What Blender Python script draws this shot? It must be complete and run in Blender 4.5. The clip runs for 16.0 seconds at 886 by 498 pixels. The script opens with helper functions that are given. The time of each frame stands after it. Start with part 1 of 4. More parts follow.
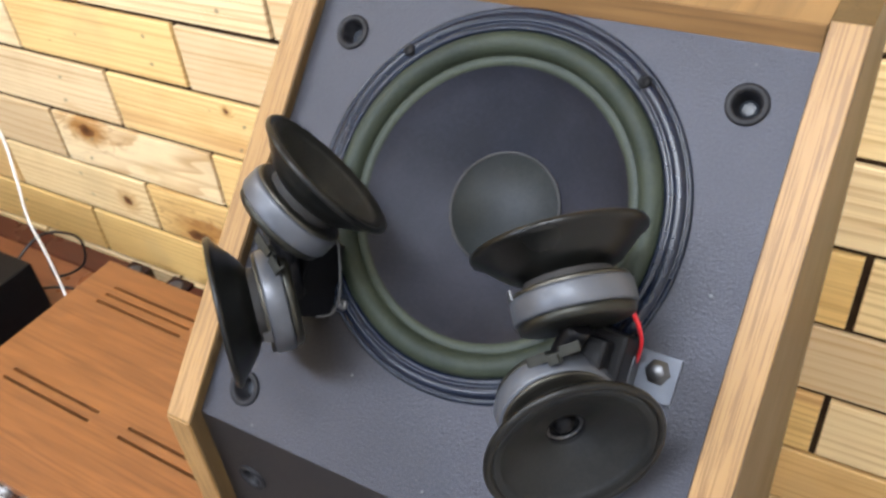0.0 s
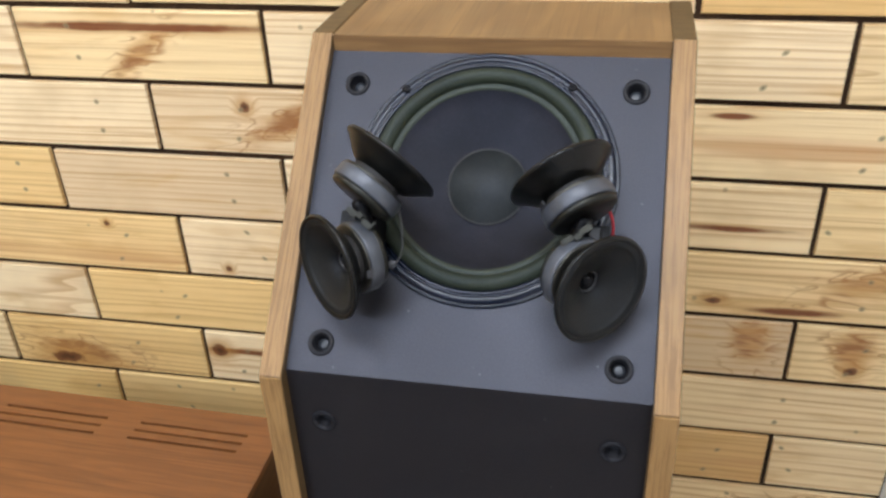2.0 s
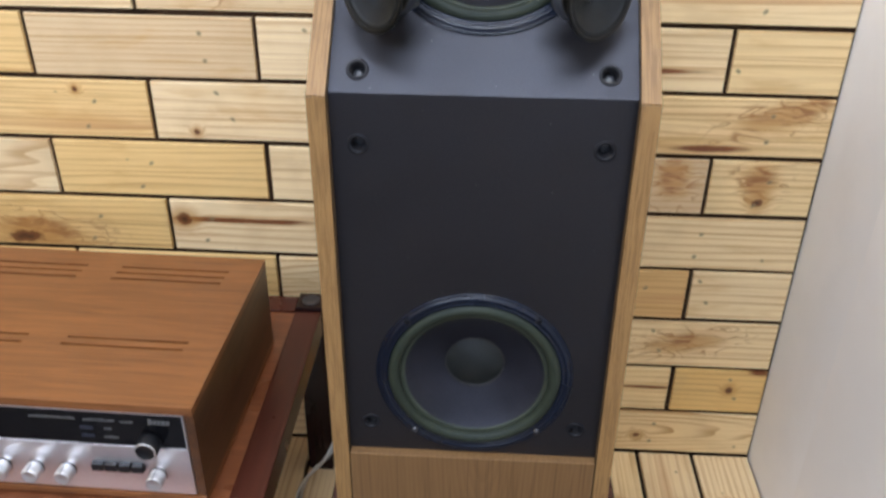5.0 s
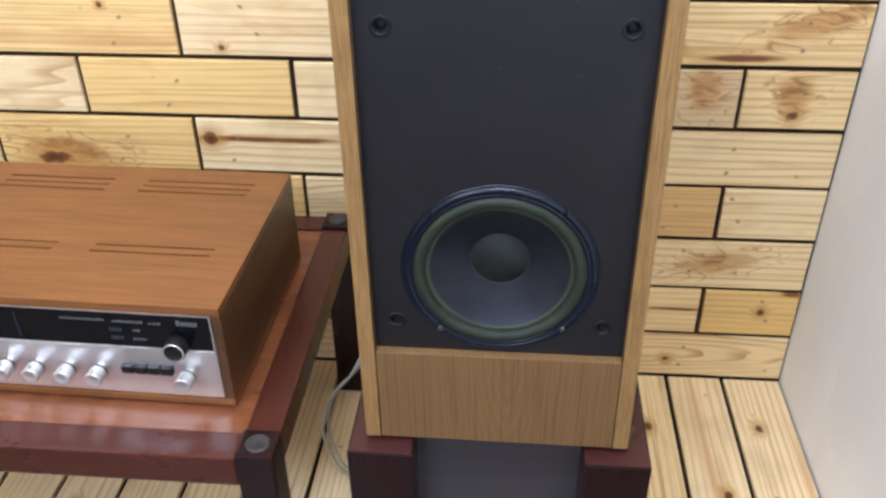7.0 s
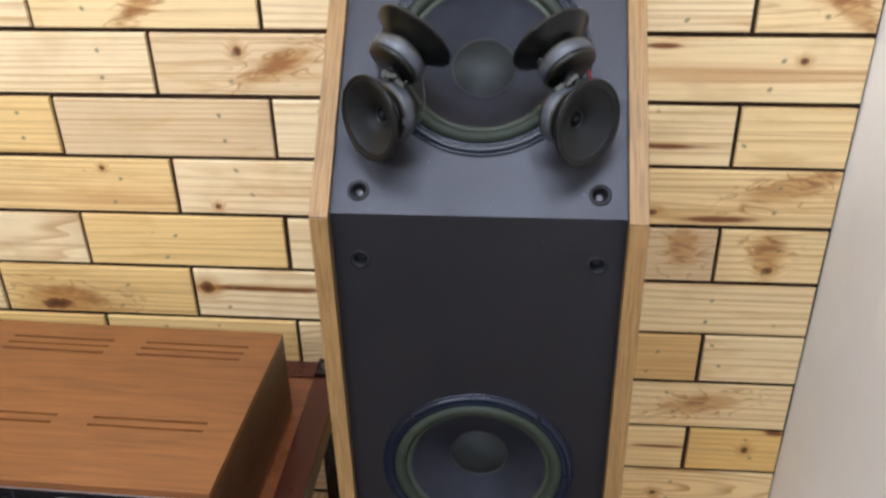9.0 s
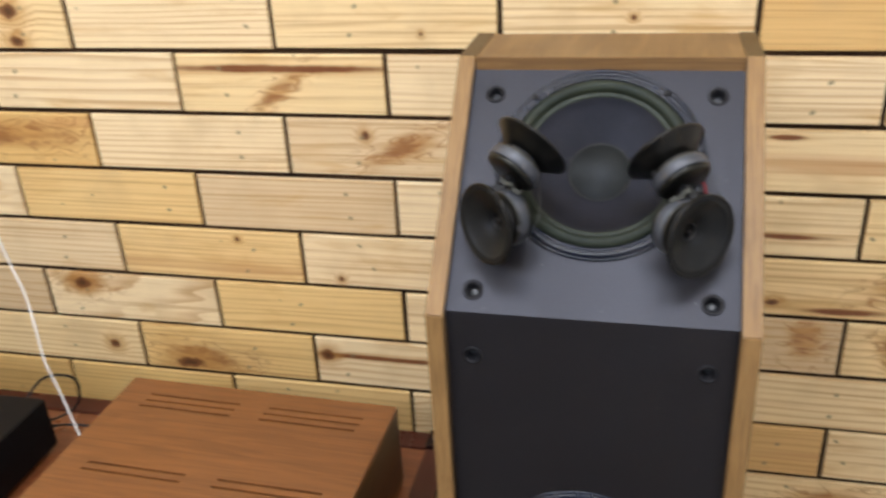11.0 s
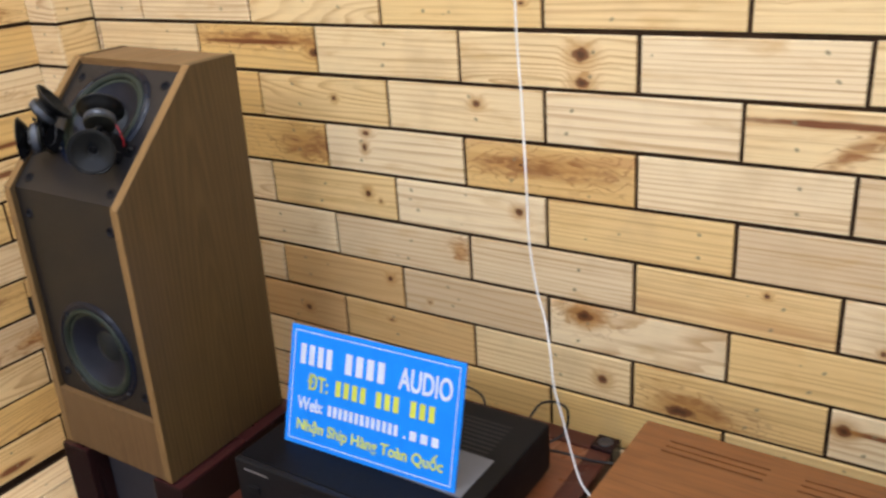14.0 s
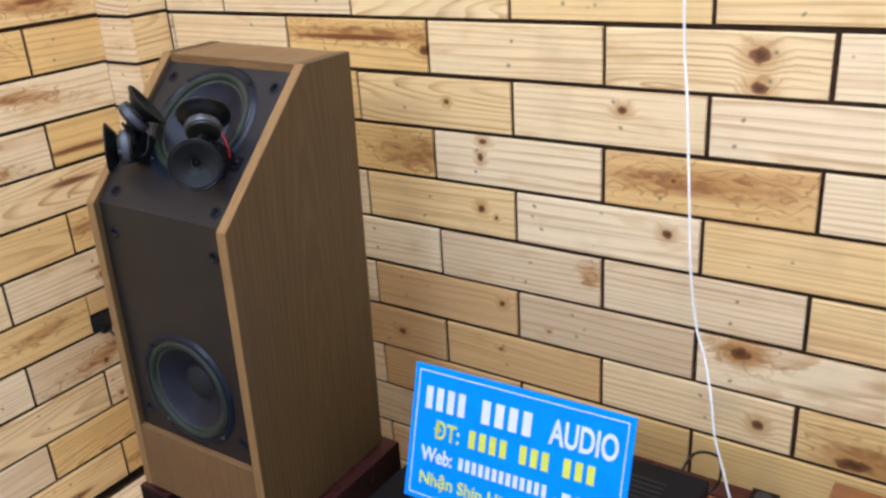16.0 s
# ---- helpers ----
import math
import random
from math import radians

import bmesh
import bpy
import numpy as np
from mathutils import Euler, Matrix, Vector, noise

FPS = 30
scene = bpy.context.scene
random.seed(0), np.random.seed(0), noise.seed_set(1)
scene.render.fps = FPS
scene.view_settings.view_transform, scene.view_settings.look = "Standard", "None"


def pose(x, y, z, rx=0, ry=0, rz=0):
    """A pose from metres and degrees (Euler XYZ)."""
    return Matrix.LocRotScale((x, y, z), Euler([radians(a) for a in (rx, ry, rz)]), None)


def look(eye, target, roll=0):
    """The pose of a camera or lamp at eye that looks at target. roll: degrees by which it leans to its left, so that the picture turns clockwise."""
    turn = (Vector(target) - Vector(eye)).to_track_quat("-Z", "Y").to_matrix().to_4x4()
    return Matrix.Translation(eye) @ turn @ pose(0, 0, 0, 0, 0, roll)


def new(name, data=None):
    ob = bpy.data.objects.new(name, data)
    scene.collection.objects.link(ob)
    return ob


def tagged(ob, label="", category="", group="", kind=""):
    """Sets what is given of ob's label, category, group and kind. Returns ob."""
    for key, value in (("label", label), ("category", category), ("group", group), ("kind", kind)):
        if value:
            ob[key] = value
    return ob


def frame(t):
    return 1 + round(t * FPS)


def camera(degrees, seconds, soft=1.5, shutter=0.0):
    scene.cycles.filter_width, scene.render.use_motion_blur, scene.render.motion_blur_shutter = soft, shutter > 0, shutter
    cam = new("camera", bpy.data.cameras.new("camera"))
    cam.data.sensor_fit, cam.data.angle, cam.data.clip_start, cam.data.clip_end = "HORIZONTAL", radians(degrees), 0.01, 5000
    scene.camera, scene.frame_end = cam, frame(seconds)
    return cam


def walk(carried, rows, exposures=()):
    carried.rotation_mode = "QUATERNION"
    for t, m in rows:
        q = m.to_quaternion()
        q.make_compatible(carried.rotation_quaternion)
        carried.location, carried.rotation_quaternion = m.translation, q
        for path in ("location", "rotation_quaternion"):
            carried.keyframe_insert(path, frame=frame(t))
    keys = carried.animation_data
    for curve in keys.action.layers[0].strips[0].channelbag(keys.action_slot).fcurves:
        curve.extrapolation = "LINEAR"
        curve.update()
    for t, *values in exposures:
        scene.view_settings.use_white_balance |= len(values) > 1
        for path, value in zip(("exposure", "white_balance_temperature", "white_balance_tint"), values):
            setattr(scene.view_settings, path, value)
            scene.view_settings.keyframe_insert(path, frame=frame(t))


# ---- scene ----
cam = camera(54.3, 16.0, soft=2.6, shutter=0.5)
PATH = [
    (0, (0.111, 0.07, 1.272), (-0.739, 1.355, -0.003), -6.2),
    (0.5, (0.095, 0.047, 1.285), (-0.633, 1.442, 0.051), -5.1),
    (1, (0.059, -0.025, 1.298), (-0.464, 1.514, 0.133), -3.8),
    (1.5, (0.023, -0.124, 1.299), (-0.4, 1.493, 0.201), -3.8),
    (2, (0.026, -0.211, 1.302), (-0.328, 1.465, 0.27), -2.3),
    (2.5, (0.033, -0.294, 1.29), (-0.284, 1.426, 0.319), -0.8),
    (3, (0.013, -0.345, 1.269), (-0.246, 1.408, 0.342), -0.6),
    (3.5, (-0.034, -0.395, 1.244), (-0.186, 1.376, 0.326), -0.7),
    (4, (-0.065, -0.436, 1.216), (-0.139, 1.328, 0.275), -0.3),
    (4.5, (-0.067, -0.447, 1.188), (-0.128, 1.3, 0.216), 0.4),
    (5, (-0.063, -0.449, 1.156), (-0.146, 1.275, 0.145), 0.7),
    (5.2, (-0.059, -0.45, 1.14), (-0.154, 1.264, 0.113), 0.7),
    (7.3, (-0.055, -0.475, 1.094), (-0.21, 1.192, 0.001), -0.9),
    (7.5, (-0.055, -0.471, 1.104), (-0.206, 1.203, 0.02), -1.2),
    (8, (-0.053, -0.454, 1.15), (-0.196, 1.239, 0.094), -1.7),
    (8.5, (-0.043, -0.434, 1.206), (-0.186, 1.281, 0.187), -1.7),
    (8.7, (-0.038, -0.431, 1.228), (-0.186, 1.291, 0.222), -1.4),
    (10.8, (-0.012, -0.428, 1.305), (-0.393, 1.322, 0.415), -2.8),
    (11, (-0.024, -0.432, 1.31), (-0.461, 1.311, 0.431), -3.1),
    (11.5, (-0.076, -0.457, 1.329), (-0.693, 1.25, 0.488), -3.9),
    (12, (-0.145, -0.497, 1.346), (-0.905, 1.171, 0.546), -4.0),
    (12.5, (-0.218, -0.527, 1.352), (-1.076, 1.107, 0.579), -4.2),
    (13, (-0.291, -0.547, 1.356), (-1.215, 1.053, 0.591), -4.0),
    (13.5, (-0.352, -0.568, 1.347), (-1.34, 0.997, 0.591), -4.1),
    (14, (-0.409, -0.573, 1.34), (-1.452, 0.958, 0.586), -4.0),
    (14.5, (-0.481, -0.538, 1.332), (-1.569, 0.961, 0.577), -3.9),
    (15, (-0.538, -0.515, 1.321), (-1.647, 0.97, 0.569), -3.9),
    (15.5, (-0.62, -0.515, 1.325), (-1.712, 0.98, 0.567), -3.9),
    (16, (-0.695, -0.515, 1.324), (-1.76, 0.996, 0.563), -3.8),
]
EXPOSURES = [(0.0, 0.08, 7200, 11), (0.5, 0.02, 7100, 11), (1.0, -0.36, 7300, 11), (2.0, -0.48, 7000, 11), (3.0, -0.55, 6800, 12), (4.5, -0.51, 6700, 12), (5.2, -0.42, 6700, 11), (7.5, -0.08, 6600, 10), (8.5, -0.28, 6800, 11),
             (11.0, -0.63, 7500, 13), (11.8, -0.67, 7400, 12), (12.5, -0.76, 8000, 13), (13.5, -0.77, 7500, 14), (14.5, -0.71, 6700, 15), (16.0, -0.58, 6300, 16)]
walk(cam, [(t, look(eye, target, roll)) for t, eye, target, roll in PATH], EXPOSURES)

# ---------------------------------------------------------------- light
world = bpy.data.worlds.new("world")
world.use_nodes = True
world.node_tree.nodes["Background"].inputs["Color"].default_value = (0.9, 0.95, 1.0, 1)
world.node_tree.nodes["Background"].inputs["Strength"].default_value = 0.05
scene.world = world


def ceiling_lamp(x, y, z, sx, sy, watts, colour):
    data = bpy.data.lights.new("ceiling_lamp", "AREA")
    data.shape, data.size, data.size_y, data.energy, data.color = "RECTANGLE", sx, sy, watts, colour
    ob = new("ceiling_lamp", data)
    ob.location = (x, y, z)
    return ob


COOL = (0.84, 0.96, 1.16)
ceiling_lamp(-1.50, -0.02, 2.40, 1.0, 0.35, 27, COOL)
ceiling_lamp(-0.08, -0.46, 2.40, 0.9, 0.5, 40, COOL)
ceiling_lamp(-1.45, -1.95, 2.40, 1.4, 0.7, 92, (0.80, 0.94, 1.22))
# daylight through the open shop front behind the camera
day = ceiling_lamp(-0.95, -3.22, 1.46, 1.9, 1.8, 15, (0.74, 0.92, 1.28))
day.name = "daylight"
day.rotation_euler = (math.radians(90), 0, 0)


# ---------------------------------------------------------------- materials
class Nodes:
    """A small builder for node materials."""

    def __init__(self, name):
        self.mat = bpy.data.materials.new(name)
        self.mat.use_nodes = True
        self.tree = self.mat.node_tree
        self.bsdf = self.tree.nodes["Principled BSDF"]

    def add(self, kind, **props):
        n = self.tree.nodes.new(kind)
        for k, v in props.items():
            if k == "operation":
                n.operation = v
            elif k == "blend_type":
                n.blend_type = v
            elif k == "uv_map":
                n.uv_map = v
            elif k == "feature":
                n.feature = v
            elif k == "bands_direction":
                n.bands_direction = v
            elif k == "noise_dimensions":
                n.noise_dimensions = v
        return n

    def link(self, a, b):
        self.tree.links.new(a, b)

    def put(self, socket, value):
        if isinstance(value, bpy.types.NodeSocket):
            self.link(value, socket)
        else:
            socket.default_value = value

    def maths(self, op, a, b=0.0, clamp=False):
        n = self.add("ShaderNodeMath", operation=op)
        n.use_clamp = clamp
        self.put(n.inputs[0], a)
        self.put(n.inputs[1], b)
        return n.outputs[0]

    def vmath(self, op, a, b=(0, 0, 0)):
        n = self.add("ShaderNodeVectorMath", operation=op)
        self.put(n.inputs[0], a)
        self.put(n.inputs[1], b)
        return n.outputs["Value"] if op == "LENGTH" else n.outputs[0]

    def noise(self, vec, scale, detail=3.0, rough=0.55, distortion=0.0):
        n = self.add("ShaderNodeTexNoise")
        self.link(vec, n.inputs["Vector"])
        n.inputs["Scale"].default_value = scale
        n.inputs["Detail"].default_value = detail
        n.inputs["Roughness"].default_value = rough
        n.inputs["Distortion"].default_value = distortion
        return n.outputs["Fac"]

    def wave(self, vec, scale, distortion, detail=2.0, dscale=1.0, direction="Z"):
        n = self.add("ShaderNodeTexWave", bands_direction=direction)
        self.link(vec, n.inputs["Vector"])
        n.inputs["Scale"].default_value = scale
        n.inputs["Distortion"].default_value = distortion
        n.inputs["Detail"].default_value = detail
        n.inputs["Detail Scale"].default_value = dscale
        return n.outputs["Fac"]

    def span(self, v, a, b, c=0.0, d=1.0):
        n = self.add("ShaderNodeMapRange")
        n.interpolation_type = "SMOOTHSTEP"
        self.put(n.inputs["Value"], v)
        for key, val in (("From Min", a), ("From Max", b), ("To Min", c), ("To Max", d)):
            n.inputs[key].default_value = val
        return n.outputs["Result"]

    def mix(self, fac, a, b, blend="MIX"):
        n = self.add("ShaderNodeMix", blend_type=blend)
        n.data_type = "RGBA"
        n.blend_type = blend
        self.put(n.inputs[0], fac)
        self.put(n.inputs[6], a if isinstance(a, bpy.types.NodeSocket) else (*a, 1))
        self.put(n.inputs[7], b if isinstance(b, bpy.types.NodeSocket) else (*b, 1))
        return n.outputs[2]

    def coords(self, shift=True):
        """Object coordinates, moved by a random amount for each object and island."""
        tc = self.add("ShaderNodeTexCoord").outputs["Object"]
        rnd = self.chance()
        if not shift:
            return tc, rnd
        off = self.add("ShaderNodeCombineXYZ")
        for i, k in enumerate((37.0, 11.0, 23.0)):
            self.link(self.maths("MULTIPLY", rnd, k), off.inputs[i])
        return self.vmath("ADD", tc, off.outputs[0]), rnd

    def chance(self):
        a = self.add("ShaderNodeObjectInfo").outputs["Random"]
        b = self.add("ShaderNodeNewGeometry").outputs["Random Per Island"]
        return self.maths("FRACT", self.maths("ADD", a, b))

    def bump(self, height, strength, distance=0.001):
        n = self.add("ShaderNodeBump")
        n.inputs["Strength"].default_value = strength
        n.inputs["Distance"].default_value = distance
        self.link(height, n.inputs["Height"])
        self.link(n.outputs[0], self.bsdf.inputs["Normal"])

    def done(self, colour=None, rough=None, metal=0.0, specular=0.5):
        if colour is not None:
            self.put(self.bsdf.inputs["Base Color"], colour if isinstance(colour, bpy.types.NodeSocket) else (*colour, 1))
        if rough is not None:
            self.put(self.bsdf.inputs["Roughness"], rough)
        self.bsdf.inputs["Metallic"].default_value = metal
        self.bsdf.inputs["Specular IOR Level"].default_value = specular
        return self.mat


def pine_material():
    """Clear-lacquered knotty pine, its grain along the local x axis; UV maps lay out knots, streaks and each block's tone."""
    n = Nodes("pine")
    p, rnd = n.coords()
    own, _ = n.coords(False)
    rnd2 = n.maths("FRACT", n.maths("MULTIPLY", rnd, 7.31))
    rnd3 = n.maths("FRACT", n.maths("MULTIPLY", rnd, 17.77))
    knot = n.add("ShaderNodeUVMap", uv_map="knot").outputs[0]
    twin = n.add("ShaderNodeUVMap", uv_map="twin").outputs[0]
    streak = n.add("ShaderNodeUVMap", uv_map="streak").outputs[0]
    cloud = n.add("ShaderNodeUVMap", uv_map="smear").outputs[0]
    tone = n.add("ShaderNodeSeparateXYZ")
    n.link(n.add("ShaderNodeUVMap", uv_map="tone").outputs[0], tone.inputs[0])
    warm, figure = tone.outputs[0], tone.outputs[1]
    wob = n.noise(p, 70, 3)
    ripple = n.maths("MULTIPLY", n.maths("SUBTRACT", wob, 0.5), 1.2)
    dk = n.maths("ADD", n.maths("MINIMUM", n.vmath("LENGTH", knot), n.vmath("LENGTH", twin)), ripple)
    ds = n.maths("ADD", n.vmath("LENGTH", streak), n.maths("MULTIPLY", n.maths("SUBTRACT", n.noise(n.vmath("MULTIPLY", p, (0.3, 1, 1)), 60, 4), 0.5), 0.9))
    dm = n.maths("ADD", n.vmath("LENGTH", cloud), n.maths("MULTIPLY", n.maths("SUBTRACT", n.noise(n.vmath("MULTIPLY", p, (0.30, 1, 1)), 60, 4, 0.6), 0.5), 1.5))
    # growth rings: long stretched bands that part round the knots
    sep = n.add("ShaderNodeSeparateXYZ")
    n.link(p, sep.inputs[0])
    comb = n.add("ShaderNodeCombineXYZ")
    n.link(n.maths("MULTIPLY", sep.outputs[0], 0.09), comb.inputs[0])
    n.link(n.maths("MULTIPLY", sep.outputs[1], 0.4), comb.inputs[1])
    push = n.maths("MULTIPLY", n.span(dk, 3.6, 0.2), 0.018)
    n.link(n.maths("ADD", sep.outputs[2], push), comb.inputs[2])
    low = n.noise(comb.outputs[0], 13, 2, 0.5)
    # flat-sawn blocks show nested arches, quarter-sawn ones straight lines
    loc = n.add("ShaderNodeSeparateXYZ")
    n.link(own, loc.inputs[0])
    ax = n.maths("MULTIPLY", n.maths("ADD", loc.outputs[0], n.maths("MULTIPLY", n.maths("SUBTRACT", rnd2, 0.5), 0.60)), 0.13)
    az = n.maths("ADD", loc.outputs[2], n.maths("MULTIPLY", n.maths("SUBTRACT", rnd3, 0.5), 0.11))
    oval = n.maths("SQRT", n.maths("ADD", n.maths("MULTIPLY", ax, ax), n.maths("MULTIPLY", az, az)))
    flat = n.span(figure, 0.70, 0.80)
    straight = n.maths("MULTIPLY", n.maths("ADD", sep.outputs[2], push), n.maths("ADD", 50.0, n.maths("MULTIPLY", rnd3, 60.0)))
    arched = n.maths("MULTIPLY", n.maths("ADD", oval, push), 105.0)
    lines = n.maths("ADD", n.maths("MULTIPLY", straight, n.maths("SUBTRACT", 1.0, flat)), n.maths("MULTIPLY", arched, flat))
    ramp = n.maths("FRACT", n.maths("ADD", n.maths("MULTIPLY", low, n.maths("ADD", 2.0, n.maths("MULTIPLY", figure, 5.0))), lines))
    bands = n.maths("MULTIPLY", n.span(ramp, 0.45, 0.93), n.span(ramp, 1.0, 0.94))
    fade = n.noise(comb.outputs[0], 30, 2, 0.6)
    bands = n.maths("MULTIPLY", bands, n.span(fade, 0.3, 0.65, 0.2, 1.0))
    fibre = n.noise(n.vmath("MULTIPLY", p, (7, 60, 420)), 1.0, 3, 0.6)
    blot = n.noise(p, 9, 3, 0.5)
    pencil = n.noise(n.vmath("MULTIPLY", p, (1.2, 40, 170)), 1.0, 2, 0.5, 0.3)
    heart = n.noise(n.vmath("MULTIPLY", comb.outputs[0], (0.7, 1, 1)), 24, 2, 0.5)
    smear = n.noise(n.vmath("MULTIPLY", p, (0.22, 1, 1)), 26, 3, 0.6, 0.5)
    pale = n.mix(n.span(warm, 0.0, 0.45), (0.885, 0.705, 0.435), (0.87, 0.650, 0.340))
    pale = n.mix(n.span(warm, 0.45, 0.75), pale, (0.81, 0.535, 0.200))
    pale = n.mix(n.span(warm, 0.80, 1.0), pale, (0.60, 0.365, 0.175))
    pale = n.mix(n.span(warm, -0.05, -0.9), pale, (0.65, 0.475, 0.275))
    late = n.mix(0.78, pale, (0.44, 0.200, 0.05))
    col = n.mix(n.maths("MULTIPLY", bands, n.maths("ADD", 0.66, n.maths("MULTIPLY", flat, 0.30))), pale, late)
    col = n.mix(n.maths("MULTIPLY", n.span(smear, 0.54, 0.78), 0.55), col, (0.58, 0.325, 0.10))
    col = n.mix(n.maths("MULTIPLY", n.span(pencil, 0.57, 0.73), 0.50), col, (0.46, 0.235, 0.075))
    col = n.mix(n.maths("MULTIPLY", n.maths("MULTIPLY", n.span(heart, 0.60, 0.74), n.span(rnd2, 0.45, 0.75)), 0.60), col, (0.55, 0.27, 0.11))
    col = n.mix(n.maths("MULTIPLY", n.span(fibre, 0.42, 0.75), 0.24), col, (0.42, 0.24, 0.09))
    col = n.mix(n.maths("MULTIPLY", n.span(blot, 0.5, 0.8), 0.40), col, (0.50, 0.34, 0.17))
    veil = n.noise(n.vmath("MULTIPLY", p, (0.30, 1, 1)), 60, 3, 0.55, 0.8)
    vein = n.maths("FRACT", n.maths("MULTIPLY", n.noise(n.vmath("MULTIPLY", p, (0.40, 1, 1)), 24, 2, 0.5, 0.4), 8.0))
    vein = n.maths("MULTIPLY", n.span(vein, 0.70, 0.95), n.span(vein, 1.0, 0.96))
    col = n.mix(n.maths("MULTIPLY", n.maths("MULTIPLY", n.span(dm, 2.6, 1.0), vein), 0.75), col, (0.33, 0.13, 0.04))
    col = n.mix(n.maths("MULTIPLY", n.span(dm, 1.7, 0.3), 0.72), col, (0.50, 0.25, 0.075))
    col = n.mix(n.maths("MULTIPLY", n.maths("MULTIPLY", n.span(dm, 1.3, 0.5), n.span(veil, 0.40, 0.62)), 0.80), col, (0.27, 0.10, 0.032))
    col = n.mix(n.maths("MULTIPLY", n.span(ds, 2.2, 0.6), 0.35), col, (0.54, 0.27, 0.08))
    col = n.mix(n.maths("MULTIPLY", n.maths("MULTIPLY", n.span(ds, 1.2, 0.5), n.span(fibre, 0.25, 0.6, 0.88, 1.0)), 1.0), col, (0.19, 0.058, 0.019))
    col = n.mix(n.maths("MULTIPLY", n.span(dk, 3.4, 0.8), 0.62), col, (0.47, 0.225, 0.06))
    col = n.mix(n.maths("MULTIPLY", n.span(dk, 1.15, 0.75), 0.88), col, (0.15, 0.05, 0.018))
    col = n.mix(n.maths("MULTIPLY", n.span(dk, 0.6, 0.2), 0.65), col, (0.05, 0.018, 0.008))
    # a pair of nail heads in most blocks, and scattered pin holes
    nx = n.maths("SUBTRACT", n.maths("SUBTRACT", loc.outputs[0], n.maths("MULTIPLY", n.maths("SUBTRACT", rnd3, 0.5), 0.26)), n.maths("MULTIPLY", loc.outputs[2], n.maths("SUBTRACT", rnd2, 0.5)))
    nz = n.maths("SUBTRACT", n.maths("ABSOLUTE", n.maths("ADD", loc.outputs[2], n.maths("MULTIPLY", n.maths("SUBTRACT", rnd2, 0.5), 0.02))), 0.021)
    nail = n.maths("SQRT", n.maths("ADD", n.maths("MULTIPLY", nx, nx), n.maths("MULTIPLY", nz, nz)))
    nail = n.maths("ADD", nail, n.maths("MULTIPLY", n.maths("SUBTRACT", wob, 0.5), 0.002))
    col = n.mix(n.maths("MULTIPLY", n.span(nail, 0.0048, 0.0026), 0.72), col, (0.30, 0.23, 0.12))
    col = n.mix(n.maths("MULTIPLY", n.span(nail, 0.0022, 0.0010), 0.6), col, (0.12, 0.085, 0.05))
    dots = n.add("ShaderNodeTexVoronoi")
    n.link(p, dots.inputs["Vector"])
    dots.inputs["Scale"].default_value = 14
    col = n.mix(n.maths("MULTIPLY", n.span(dots.outputs["Distance"], 0.06, 0.03), 0.6), col, (0.26, 0.18, 0.09))
    n.bump(n.maths("ADD", n.maths("MULTIPLY", fibre, 0.6), n.maths("MULTIPLY", bands, 0.5)), 0.22, 0.0006)
    return n.done(col, n.span(blot, 0.2, 0.9, 0.33, 0.52), 0.0, 0.42)


def wood_material(name, light, dark, axis="Z", scale=1.0, rough=(0.35, 0.5), figure=0.7, pores=0.45, gloss=0.45, arch=None, fine=1.0):
    """Open-grained veneer: a broad figure and fine pores along one local axis; arch gives the axis across, the middle and the foot of a cathedral figure."""
    n = Nodes(name)
    p, rnd = n.coords()
    stretch = {"X": (0.09, 1, 1), "Y": (1, 0.09, 1), "Z": (1, 1, 0.09)}[axis]
    thin = {"X": (6, 330, 330), "Y": (330, 6, 330), "Z": (330, 330, 6)}[axis]
    q = n.vmath("MULTIPLY", p, stretch)
    fig = n.noise(q, 16 * scale, 2, 0.5, 0.4)
    rings = n.maths("MULTIPLY", fig, 9.0)
    if arch:
        own = n.add("ShaderNodeSeparateXYZ")
        n.link(n.coords(False)[0], own.inputs[0])
        u = n.maths("SUBTRACT", own.outputs["XYZ".index(arch[0])], arch[1])
        v = n.maths("MULTIPLY", n.maths("SUBTRACT", own.outputs[2], arch[2]), arch[3])
        oval = n.maths("SQRT", n.maths("ADD", n.maths("MULTIPLY", u, u), n.maths("MULTIPLY", v, v)))
        rings = n.maths("ADD", n.maths("MULTIPLY", oval, arch[4]), n.maths("MULTIPLY", fig, 3.5))
    rings = n.maths("FRACT", rings)
    rings = n.maths("MULTIPLY", n.span(rings, 0.0, 0.7), n.span(rings, 1.0, 0.8))
    stripe = n.noise(n.vmath("MULTIPLY", p, tuple(0.7 * v for v in stretch)), 120 * scale, 2, 0.6)
    pore = n.noise(n.vmath("MULTIPLY", p, tuple(fine * v for v in thin)), 1.0, 2, 0.6)
    wear = n.noise(p, 6, 4, 0.6)
    mid = tuple((a + b) / 2 for a, b in zip(light, dark))
    col = n.mix(n.maths("MULTIPLY", rings, figure), light, mid)
    col = n.mix(n.maths("MULTIPLY", n.span(stripe, 0.42, 0.68), figure * (0.3 if arch else 0.6)), col, dark)
    col = n.mix(n.maths("MULTIPLY", n.span(pore, 0.50, 0.50 + 0.18 / fine), pores), col, dark)
    col = n.mix(n.maths("MULTIPLY", n.span(wear, 0.45, 0.8), 0.3), col, mid)
    n.bump(pore, 0.15, 0.0005)
    return n.done(col, n.span(wear, 0.25, 0.8, rough[0], rough[1]), 0.0, gloss)


